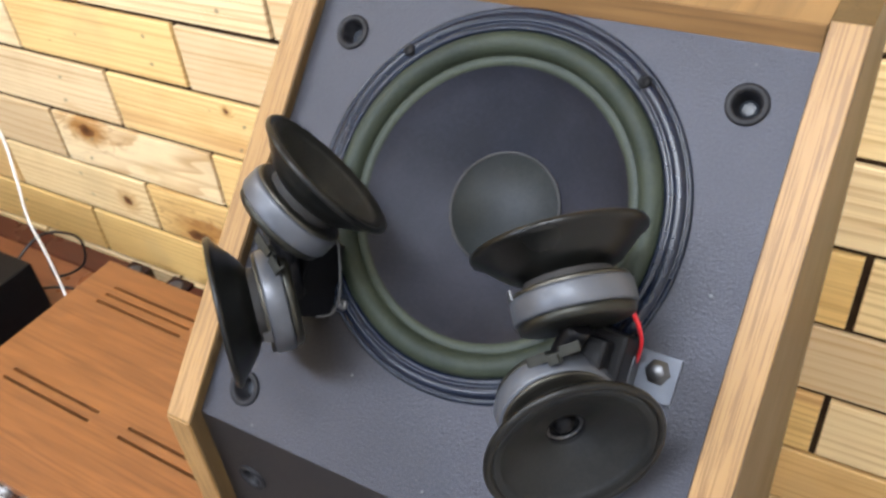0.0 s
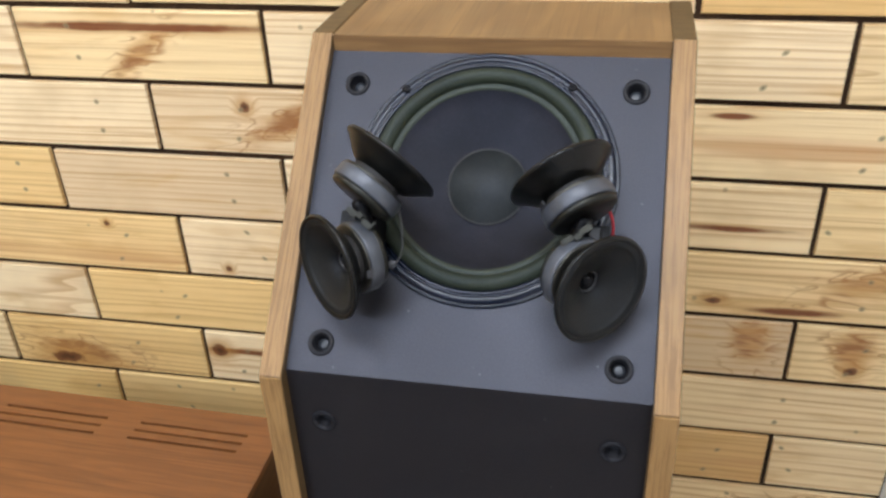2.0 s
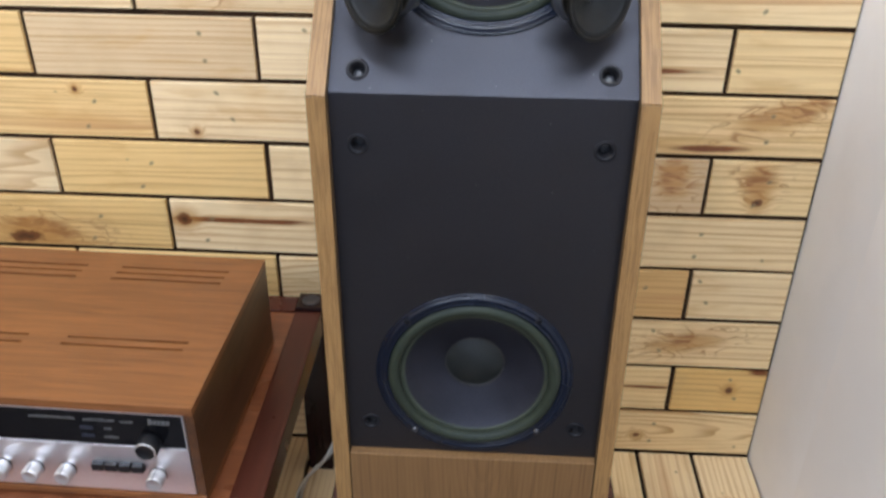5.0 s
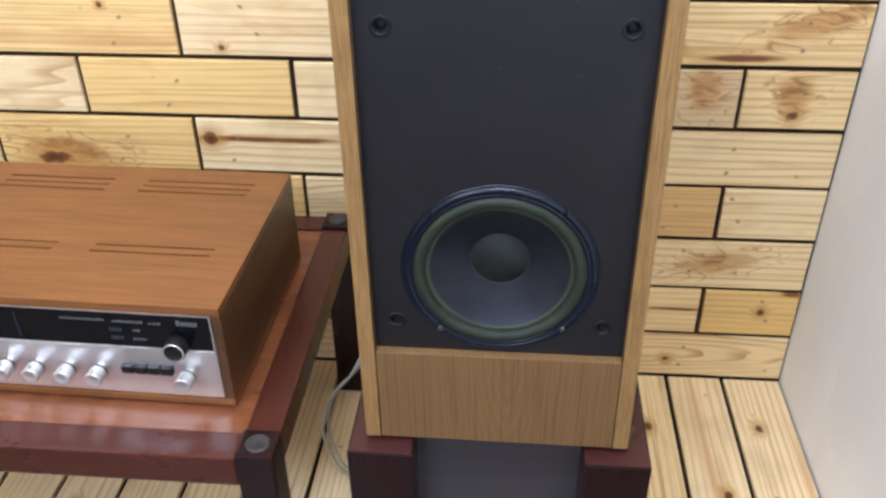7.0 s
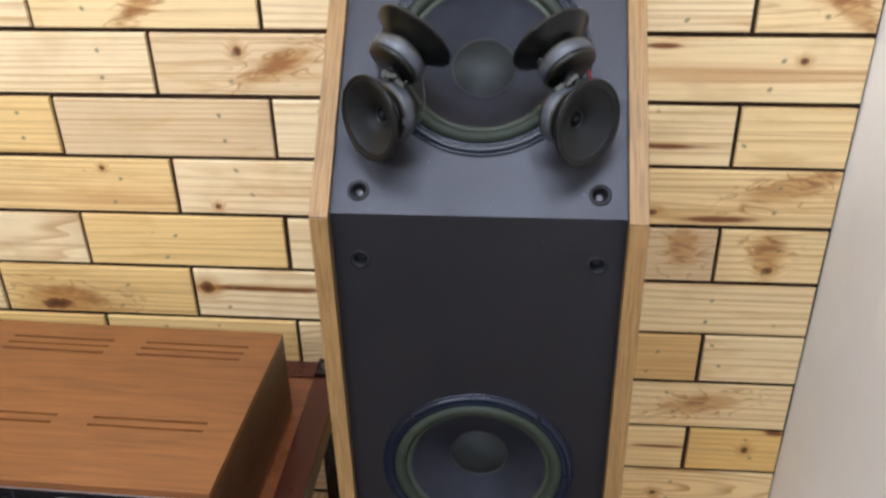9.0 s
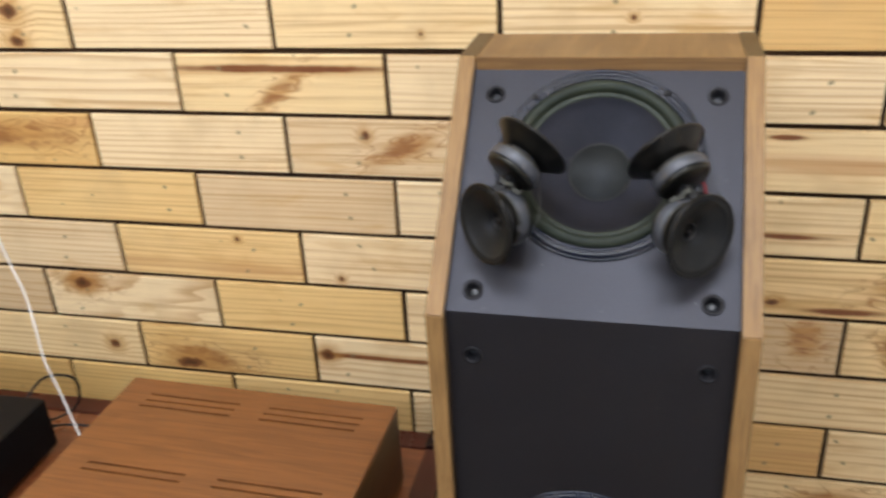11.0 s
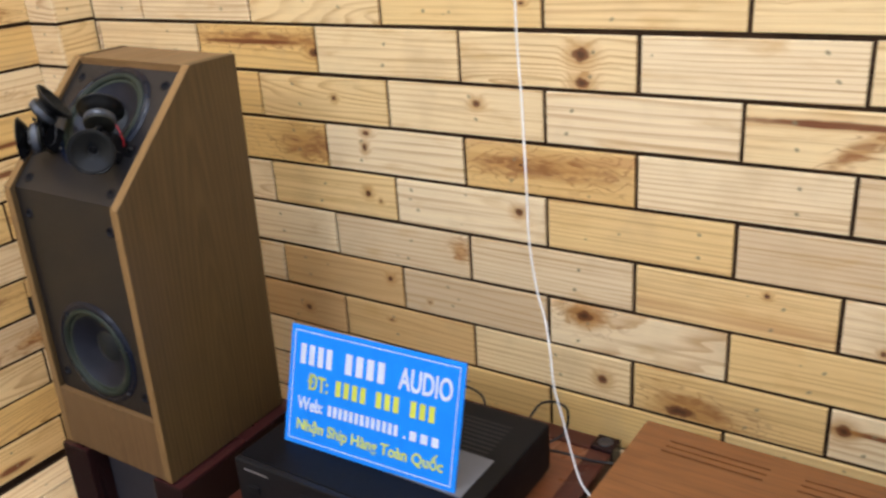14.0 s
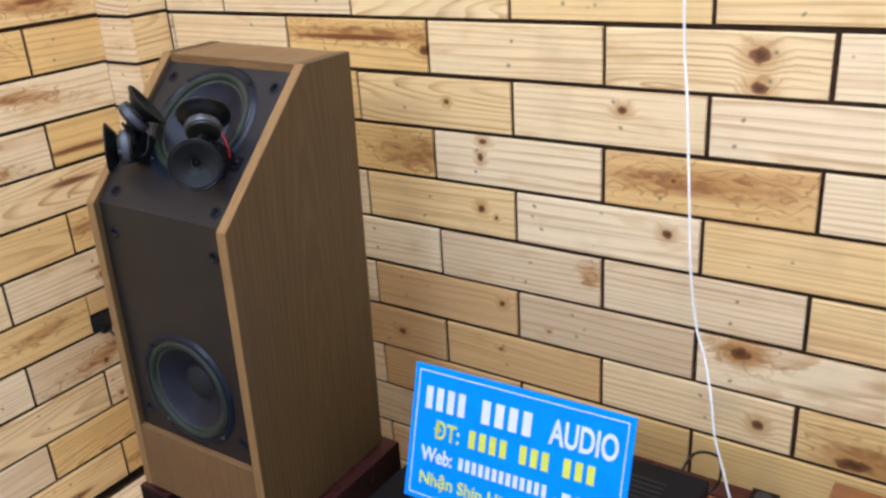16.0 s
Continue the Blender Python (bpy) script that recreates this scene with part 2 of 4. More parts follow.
def plain_material(name, colour, rough, metal=0.0, vary=0.12, scale=60, bump=0.0, specular=0.5, anis=0.0):
    """Paint, plastic or metal with slight unevenness at two scales."""
    n = Nodes(name)
    p, rnd = n.coords()
    a, b = n.noise(p, scale, 4, 0.6), n.noise(p, scale * 0.09, 3, 0.5)
    dim = tuple(c * (1 - vary) for c in colour)
    lit = tuple(min(1, c * (1 + vary)) for c in colour)
    col = n.mix(n.span(n.maths("ADD", n.maths("MULTIPLY", a, 0.5), n.maths("MULTIPLY", b, 0.5)), 0.35, 0.65), dim, lit)
    if bump:
        n.bump(n.noise(p, scale * 8, 2, 0.6), bump, 0.0006)
    n.bsdf.inputs["Anisotropic"].default_value = anis
    return n.done(col, n.span(b, 0.3, 0.7, max(0.03, rough - 0.06), rough + 0.06), metal, specular)


def baffle_material():
    """Dark brown-grey textured board with a fine leathery grain and a few light specks."""
    n = Nodes("baffle_board")
    p, rnd = n.coords()
    fine = n.noise(p, 720, 3, 0.7)
    cloud = n.noise(p, 14, 4, 0.6)
    col = n.mix(n.span(fine, 0.35, 0.7), (0.0022, 0.0019, 0.0018), (0.0140, 0.0120, 0.0115))
    col = n.mix(n.maths("MULTIPLY", n.span(cloud, 0.4, 0.75), 0.3), col, (0.0095, 0.0081, 0.0077))
    dust = n.add("ShaderNodeTexVoronoi")
    n.link(p, dust.inputs["Vector"])
    dust.inputs["Scale"].default_value = 48
    col = n.mix(n.maths("MULTIPLY", n.span(dust.outputs["Distance"], 0.05, 0.03), 0.35), col, (0.16, 0.15, 0.14))
    n.bump(fine, 0.75, 0.0005)
    n.bsdf.inputs["Specular Tint"].default_value = (0.80, 0.84, 1.0, 1)
    return n.done(col, n.span(cloud, 0.3, 0.7, 0.37, 0.44), 0.0, 0.60)


def cone_material(name, a, b, rough, gloss=0.3):
    n = Nodes(name)
    p, rnd = n.coords()
    fine, cloud = n.noise(p, 420, 3, 0.7), n.noise(p, 22, 4, 0.6)
    col = n.mix(n.span(n.maths("ADD", n.maths("MULTIPLY", fine, 0.4), n.maths("MULTIPLY", cloud, 0.6)), 0.35, 0.65), a, b)
    n.bump(fine, 0.25, 0.0004)
    n.bsdf.inputs["Specular Tint"].default_value = (0.80, 0.86, 1.0, 1)
    return n.done(col, rough, 0.0, gloss)


def wall_paint(name, tone):
    n = Nodes(name)
    p, rnd = n.coords()
    cloud, fine = n.noise(p, 3.5, 5, 0.6), n.noise(p, 160, 3, 0.6)
    col = n.mix(n.span(cloud, 0.35, 0.7), tuple(0.93 * c for c in tone), tone)
    col = n.mix(n.maths("MULTIPLY", n.span(n.noise(p, 11, 5, 0.7), 0.62, 0.8), 0.10), col, (0.62, 0.60, 0.56))
    n.bump(fine, 0.2, 0.0006)
    return n.done(col, 0.55, 0.0, 0.4)


PINE = pine_material()
# cabinet-side oak is darker than the top's: side shade put into the colour
OAK_SHADED = wood_material("oak_veneer_shaded", (0.102, 0.061, 0.0230), (0.039, 0.0215, 0.0080), "Z", 0.45, (0.42, 0.54), 0.65, 0.5, 0.34, ("Y", 0.17, 0.10, 0.085, 95.0))
OAK_PLINTH = wood_material("oak_plinth_veneer", (0.182, 0.100, 0.041), (0.090, 0.046, 0.018), "Z", 0.9, (0.42, 0.54), 0.42, 0.55, 0.34, ("X", 0.012, 0.20, 0.17, 190.0))
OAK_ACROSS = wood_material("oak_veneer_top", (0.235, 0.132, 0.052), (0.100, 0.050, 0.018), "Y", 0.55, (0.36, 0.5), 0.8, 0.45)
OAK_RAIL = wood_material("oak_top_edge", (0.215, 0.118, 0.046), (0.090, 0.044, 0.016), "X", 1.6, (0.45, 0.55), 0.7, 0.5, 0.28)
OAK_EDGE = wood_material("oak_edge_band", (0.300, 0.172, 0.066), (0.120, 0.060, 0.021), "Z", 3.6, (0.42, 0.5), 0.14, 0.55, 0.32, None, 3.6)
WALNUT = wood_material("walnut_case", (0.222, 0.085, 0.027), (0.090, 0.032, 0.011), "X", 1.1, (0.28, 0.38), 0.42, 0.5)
# the same walnut, darkened so the case sides carry their shade in the colour
WALNUT_SHADED = wood_material("walnut_shaded", (0.095, 0.041, 0.016), (0.040, 0.016, 0.007), "Y", 1.3, (0.3, 0.42), 0.8, 0.35)
REDWOOD = wood_material("red_lacquered_wood", (0.072, 0.0175, 0.0105), (0.040, 0.0090, 0.006), "X", 0.8, (0.26, 0.36), 0.5, 0.2, 0.34)
REDWOOD_Y = wood_material("red_lacquered_rail", (0.072, 0.0175, 0.0105), (0.040, 0.0090, 0.006), "Y", 0.8, (0.26, 0.36), 0.5, 0.2, 0.34)
TABLETOP = wood_material("brown_table_panel", (0.21, 0.070, 0.028), (0.11, 0.034, 0.014), "X", 0.9, (0.25, 0.38), 0.6, 0.25, 0.5)
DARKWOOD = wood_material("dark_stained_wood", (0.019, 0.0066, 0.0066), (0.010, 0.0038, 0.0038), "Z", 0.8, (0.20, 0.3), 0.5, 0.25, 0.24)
# lit copy of the dark stained wood, for upward faces
DARKWOOD_LIT = wood_material("dark_stained_wood_lit", (0.052, 0.013, 0.013), (0.028, 0.007, 0.007), "Y", 0.8, (0.22, 0.34), 0.4, 0.2, 0.5)
GREYWOOD = wood_material("dark_stand_panel", (0.044, 0.041, 0.046), (0.026, 0.023, 0.027), "X", 0.8, (0.3, 0.42), 0.4, 0.2, 0.45)
BAFFLE = baffle_material()
CONE = cone_material("woofer_cone", (0.0062, 0.0064, 0.0098), (0.0135, 0.0140, 0.0205), 0.55, 0.34)
CAP = cone_material("dust_cap", (0.010, 0.0115, 0.0105), (0.019, 0.0215, 0.0195), 0.55)
ROLL = cone_material("green_rubber_surround", (0.014, 0.019, 0.011), (0.026, 0.033, 0.020), 0.6)
ROLL_FLAT = cone_material("pale_green_surround_lip", (0.024, 0.030, 0.020), (0.040, 0.048, 0.032), 0.55)
TWEETER_CONE = cone_material("tweeter_cone", (0.0078, 0.0079, 0.0072), (0.0150, 0.0152, 0.0135), 0.5, 0.2)
GLUE = plain_material("glue_ring", (0.020, 0.020, 0.021), 0.55, vary=0.4, scale=200)
# black frame; the blue in its base colour stands in for cool reflections
FRAME_BLACK = plain_material("black_woofer_frame", (0.0035, 0.0069, 0.0160), 0.25, 0.0, 0.2, 40, 0.0, 0.34)
BLACK = plain_material("black_plastic", (0.009, 0.009, 0.010), 0.34, 0.0, 0.2, 60, 0.0, 0.3)
PIN = plain_material("blue_grey_core", (0.018, 0.022, 0.028), 0.4)
RUBBER = plain_material("black_rubber", (0.010, 0.010, 0.012), 0.5, 0.0, 0.2, 60, 0.0, 0.2)
BLACK_MATT = plain_material("black_matt", (0.012, 0.011, 0.011), 0.7, 0.0, 0.2, 60)
BLACK_METAL = plain_material("black_painted_steel", (0.005, 0.005, 0.006), 0.4, 0.0, 0.25, 120, 0.1, 0.14)
BASKET = plain_material("olive_black_basket", (0.0034, 0.0036, 0.0033), 0.32, 0.0, 0.3, 80, 0.0, 0.26)
MAGNET = plain_material("grey_magnet_paint", (0.060, 0.066, 0.078), 0.40, 0.30, 0.2, 60, 0.12)
BACKPLATE = plain_material("dull_olive_steel", (0.030, 0.030, 0.025), 0.42, 0.8, 0.25, 90)
PLATE = plain_material("dull_plated_steel", (0.060, 0.057, 0.048), 0.36, 0.9, 0.2, 120)
STEEL = plain_material("zinc_steel", (0.11, 0.113, 0.12), 0.42, 0.95, 0.15, 140)
ZINC = plain_material("bright_zinc_plate", (0.10, 0.11, 0.13), 0.40, 0.9, 0.15, 140)
SILVER = plain_material("brushed_aluminium", (0.84, 0.84, 0.86), 0.40, 0.95, 0.05, 240, 0.04, 0.5, 0.5)
KNOB = plain_material("turned_aluminium", (0.66, 0.66, 0.67), 0.40, 0.85, 0.06, 200, 0.0, 0.5, 0.4)
GLASS_BLACK = plain_material("black_dial_glass", (0.004, 0.004, 0.005), 0.07, 0.0, 0.2, 30, 0.0, 0.22)
PRINT = plain_material("pale_print", (0.10, 0.10, 0.10), 0.5)
PRINT_DIM = plain_material("dim_print", (0.018, 0.023, 0.036), 0.4)
RED_WIRE = plain_material("red_wire", (0.55, 0.02, 0.03), 0.35)
WHITE_CABLE = plain_material("white_cable", (0.78, 0.77, 0.74), 0.42)
GREY_CABLE = plain_material("clear_grey_cable", (0.42, 0.40, 0.35), 0.35)
LEAD = plain_material("dull_grey_lead", (0.05, 0.05, 0.05), 0.35)
BLUE = plain_material("blue_sign_print", (0.000, 0.235, 0.82), 0.55, 0.0, 0.05, 30, 0.0, 0.06)
SIGN_WHITE = plain_material("white_sign_print", (0.62, 0.66, 0.76), 0.35, vary=0.04)
SIGN_YELLOW = plain_material("yellow_sign_print", (0.60, 0.64, 0.07), 0.35, vary=0.06)
ACRYLIC = plain_material("frosted_grey_acrylic", (0.034, 0.030, 0.031), 0.30, vary=0.12)
PAPER = plain_material("pale_grey_sheet", (0.13, 0.135, 0.15), 0.4, vary=0.05)
JOINT = plain_material("dark_backing_board", (0.040, 0.022, 0.012), 0.85, vary=0.4, specular=0.15)
WALL = wall_paint("white_wall_paint", (0.95, 0.95, 0.95))
WALL_BEIGE = wall_paint("off_white_wall_paint", (0.96, 0.95, 0.94))
WALL_GREY = plain_material("grey_wall_paint", (0.33, 0.33, 0.33), 0.6, vary=0.06, scale=12)
FLOOR_DARK = plain_material("dark_floor", (0.07, 0.05, 0.04), 0.4, vary=0.2, scale=20)
CEILING = plain_material("white_ceiling_paint", (0.80, 0.80, 0.79), 0.7, vary=0.04)


# ---------------------------------------------------------------- mesh helpers
def boxes(*spans, bevel=0.0):
    """A bmesh of boxes given as (x0, x1, y0, y1, z0, z1), with rounded edges."""
    bm = bmesh.new()
    for x0, x1, y0, y1, z0, z1 in spans:
        m = Matrix.Translation(((x0 + x1) / 2, (y0 + y1) / 2, (z0 + z1) / 2)) @ Matrix.Diagonal((x1 - x0, y1 - y0, z1 - z0, 1))
        bmesh.ops.create_cube(bm, size=1, matrix=m)
    if bevel:
        bmesh.ops.bevel(bm, geom=list(bm.edges), offset=bevel, segments=2, profile=0.6, affect="EDGES")
    return bm


def prism(outline, x0, x1, bevel=0.0):
    """A solid whose (y, z) outline runs from x0 to x1."""
    bm = bmesh.new()
    a = [bm.verts.new((x0, y, z)) for y, z in outline]
    b = [bm.verts.new((x1, y, z)) for y, z in outline]
    bm.faces.new(a)
    bm.faces.new(b[::-1])
    for i in range(len(a)):
        j = (i + 1) % len(a)
        bm.faces.new((a[j], a[i], b[i], b[j]))
    bmesh.ops.recalc_face_normals(bm, faces=bm.faces)
    if bevel:
        bmesh.ops.bevel(bm, geom=list(bm.edges), offset=bevel, segments=2, profile=0.6, affect="EDGES")
    return bm


def lathe(profile, segments=48, closed=False):
    """A (radius, height) profile turned about the local z axis."""
    bm = bmesh.new()
    rings = []
    for r, h in profile:
        if r < 1e-6:
            rings.append([bm.verts.new((0, 0, h))])
        else:
            rings.append([bm.verts.new((r * math.cos(2 * math.pi * i / segments), r * math.sin(2 * math.pi * i / segments), h)) for i in range(segments)])
    pairs = list(zip(rings, rings[1:]))
    if closed:
        pairs.append((rings[-1], rings[0]))
    for a, b in pairs:
        for i in range(segments):
            j = (i + 1) % segments
            quad = [a[i % len(a)], a[j % len(a)], b[j % len(b)], b[i % len(b)]]
            seen = []
            for v in quad:
                if v not in seen:
                    seen.append(v)
            if len(seen) > 2:
                bm.faces.new(seen)
    bmesh.ops.recalc_face_normals(bm, faces=bm.faces)
    for f in bm.faces:
        f.smooth = True
    return bm


def tube(points, radius, segments=8, steps=8):
    """A round cord through the points."""
    pts = [Vector(p) for p in points]
    line = []
    for i in range(len(pts) - 1):
        p0, p1, p2, p3 = pts[max(0, i - 1)], pts[i], pts[i + 1], pts[min(len(pts) - 1, i + 2)]
        for s in range(steps):
            t = s / steps
            line.append(0.5 * (2 * p1 + (p2 - p0) * t + (2 * p0 - 5 * p1 + 4 * p2 - p3) * t * t + (3 * p1 - p0 - 3 * p2 + p3) * t ** 3))
    line.append(pts[-1])
    bm = bmesh.new()
    rings = []
    for i, p in enumerate(line):
        d = (line[min(i + 1, len(line) - 1)] - line[max(i - 1, 0)]).normalized()
        side = d.cross(Vector((0.31, 0.87, 0.38))).normalized()
        up = d.cross(side)
        rings.append([bm.verts.new(p + radius * (math.cos(a) * side + math.sin(a) * up)) for a in (2 * math.pi * k / segments for k in range(segments))])
    for a, b in zip(rings, rings[1:]):
        for k in range(segments):
            f = bm.faces.new((a[k], a[(k + 1) % segments], b[(k + 1) % segments], b[k]))
            f.smooth = True
    bm.faces.new(rings[0])
    bm.faces.new(rings[-1][::-1])
    bmesh.ops.recalc_face_normals(bm, faces=bm.faces)
    return bm


def board_with_holes(half, high, holes, thick):
    """A board in its local x-y plane, from y = 0 to high, facing z, with round holes (x, y, radius) right through it."""
    bm = bmesh.new()
    rims = [[(-half, 0), (half, 0), (half, high), (-half, high)]]
    for x, y, r in holes:
        k = 72 if r > 0.03 else 20
        rims.append([(x + r * math.cos(2 * math.pi * i / k), y + r * math.sin(2 * math.pi * i / k)) for i in range(k)])
    for rim in rims:
        vs = [bm.verts.new((x, y, 0)) for x, y in rim]
        for i in range(len(vs)):
            bm.edges.new((vs[i], vs[(i + 1) % len(vs)]))
    bmesh.ops.triangle_fill(bm, use_beauty=True, use_dissolve=False, edges=list(bm.edges), normal=(0, 0, 1))
    faces = list(bm.faces)
    back = bmesh.ops.extrude_face_region(bm, geom=faces)
    bmesh.ops.translate(bm, vec=(0, 0, -thick), verts=[v for v in back["geom"] if isinstance(v, bmesh.types.BMVert)])
    bmesh.ops.recalc_face_normals(bm, faces=bm.faces)
    return bm


def mesh_of(name, bm, material):
    me = bpy.data.meshes.new(name)
    bm.to_mesh(me)
    bm.free()
    me.materials.append(material)
    return me


def part(name, bm, material, parent, label="", at=None):
    """One mesh object under a thing or a part, at a pose relative to it."""
    ob = new(name, mesh_of(name, bm, material) if isinstance(bm, bmesh.types.BMesh) else bm)
    ob.parent = parent
    if at is not None:
        ob.matrix_basis = at
    if label:
        ob["label"] = label
    return ob


def thing(name, where, label, category, group=""):
    ob = new(name)
    ob.empty_display_size = 0.05
    ob.matrix_basis = where
    return tagged(ob, label, category, group)


def solid(name, bm, material, label, category="", kind="", group=""):
    ob = new(name, mesh_of(name, bm, material))
    return tagged(ob, label, category, group, kind)


def aimed(place, way):
    """A pose whose local z axis points along way."""
    q = Vector(way).to_track_quat("Z", "Y")
    return Matrix.Translation(place) @ q.to_matrix().to_4x4()

# ---------------------------------------------------------------- the setting: plan
BACK, LEFT, RIGHT, REAR, TOP = 0.79, -2.432, 0.460, -3.2, 2.45
EDGE = 0.17
PILLAR_X, PILLAR_Y = -2.328, 0.684
ROW, LENGTH, GAP = 0.1014, 0.3475, 0.0074
DEEP = 0.008

wall_back = solid("wall_back", boxes((LEFT - 0.1, RIGHT + 0.1, BACK + DEEP - 0.001, BACK + 0.12, -0.06, TOP)), JOINT,
                  "back wall clad with clear pine blocks over dark joints", "wall", "structure")
wall_left = solid("wall_left", boxes((LEFT - 0.12, LEFT - DEEP + 0.001, REAR, BACK + DEEP - 0.001, -0.06, TOP)), JOINT,
                  "side wall clad with clear pine blocks over dark joints", "wall", "structure")
pillar = solid("pillar_corner", boxes((LEFT - DEEP + 0.001, PILLAR_X - DEEP, PILLAR_Y + DEEP, BACK + DEEP - 0.001, -0.06, TOP)), JOINT,
               "corner pillar clad with short pine blocks", "pillar", "structure")
solid("wall_right", boxes((RIGHT, RIGHT + 0.14, REAR, 0.585, -0.06, TOP)), WALL_BEIGE, "plain off-white painted wall with faint scuffs", "wall", "structure")
solid("trim_corner", boxes((RIGHT, RIGHT + 0.14, 0.585, BACK + DEEP - 0.002, -0.06, TOP)), WALL,
      "white painted strip in the corner of the wall", "trim", "structure")
solid("wall_rear", boxes((LEFT - 0.12, -1.95, REAR - 0.12, REAR, -0.14, TOP), (0.05, RIGHT + 0.14, REAR - 0.12, REAR, -0.14, TOP), (-1.95, 0.05, REAR - 0.12, REAR, 2.38, TOP),
                         (-1.95, 0.05, REAR - 0.12, REAR, -0.14, 0.55)), WALL_GREY, "plain grey painted wall with a wide shop-front opening", "wall", "structure")
solid("ceiling", boxes((LEFT - 0.12, RIGHT + 0.14, REAR - 0.12, BACK + 0.12, TOP, TOP + 0.1)), CEILING, "plain white painted ceiling", "ceiling", "structure")
solid("floor_front", boxes((LEFT - 0.1, RIGHT + 0.1, REAR, EDGE, -0.14, -0.02)), FLOOR_DARK, "plain dark brown floor in front of the pine platform", "floor", "structure")
floor = solid("floor", boxes((LEFT - 0.1, RIGHT + 0.1, EDGE, BACK + 0.1, -0.14, -0.014)), JOINT, "floor of clear pine planks with dark joints", "floor", "structure")

# ---------------------------------------------------------------- light-brown loudspeaker
# plan of the cabinet: x from -0.156 to 0.156, front at y = 0, base at z = 0
HALF, SIDE, DEPTH, BEND, HIGH = 0.154, 0.0182, 0.310, 0.5444, 0.7459
SLANT_TOP = HIGH - BEND
REC = 0.010
PLINTH, LOW_PIN, HIGH_PIN, LOW_WOOFER, HIGH_WOOFER = 0.1300, 0.1689, 0.4969, 0.2370, 0.1610


def woofer(parent, at):
    """A woofer facing its local z axis."""
    w = part("woofer", lathe([(0.1035, -0.002), (0.1035, 0.0008), (0.1024, 0.0020), (0.1014, 0.0020), (0.1008, 0.0010), (0.1002, 0.0024), (0.0985, 0.0038),
                              (0.0962, 0.0040), (0.0948, 0.0034), (0.0942, 0.0022), (0.0934, 0.0036), (0.0908, 0.0036), (0.0900, 0.001), (0.0900, -0.006)], 96),
             FRAME_BLACK, parent, "black ribbed woofer frame", at)
    roll = [(0.0906, 0.0)] + [(0.0842 + 0.0064 * math.cos(a), 0.0068 * math.sin(a)) for a in (math.pi * i / 10 for i in range(1, 10))] + [(0.0778, -0.0003)]
    part("surround", lathe(roll, 96), ROLL, w, "dark green rubber roll surround")
    part("surround_lip", lathe([(0.0780, -0.0003), (0.0760, 0.0004), (0.0733, -0.0006), (0.0727, -0.0016)], 96), ROLL_FLAT, w, "paler green glued lip")
    cone = [(0.0731 - 0.0431 * i / 10, -0.0014 - 0.0240 * (i / 10) ** 0.82) for i in range(11)]
    part("cone", lathe(cone, 72), CONE, w, "violet-black paper cone")
    part("glue_ring", lathe([(0.0322, -0.0236), (0.0319, -0.0228), (0.0310, -0.0231), (0.0304, -0.0242)], 64), GLUE, w, "pale ring of glue")
    part("dust_cap", lathe([(0.0305, -0.0240)] + [(0.0305 * (1 - i / 8), -0.0240 + 0.0090 * (1 - (1 - i / 8) ** 2)) for i in range(1, 8)] + [(0, -0.0150)], 64),
         CAP, w, "grey-green domed dust cap")
    for k in range(4):
        a = math.radians(50 if k % 2 == 0 else 135) + (math.pi if k > 1 else 0)
        bm = lathe([(0.0034, 0.0012), (0.0034, 0.0042), (0.0026, 0.0054), (0.0014, 0.0056), (0.0010, 0.0044), (0, 0.0044)], 14)
        part("screw", bm, STEEL if k > 1 else BLACK_METAL, w, "", pose(0.0975 * math.cos(a), 0.0975 * math.sin(a), 0))
    return w


def grommet(parent, at):
    bm = lathe([(0.0102, -0.001), (0.0102, 0.0008), (0.0097, 0.0015), (0.0078, 0.0016), (0.0068, 0.0010), (0.0061, -0.001), (0.0058, -0.009), (0, -0.009)], 28)
    g = part("grille_socket", bm, RUBBER, parent, "black rubber grille socket", at)
    part("pin_hole", lathe([(0.0046, -0.0086), (0.0038, -0.0076), (0.0028, -0.0072), (0, -0.0078)], 14), PIN, g, "dull blue-grey core")
    return g


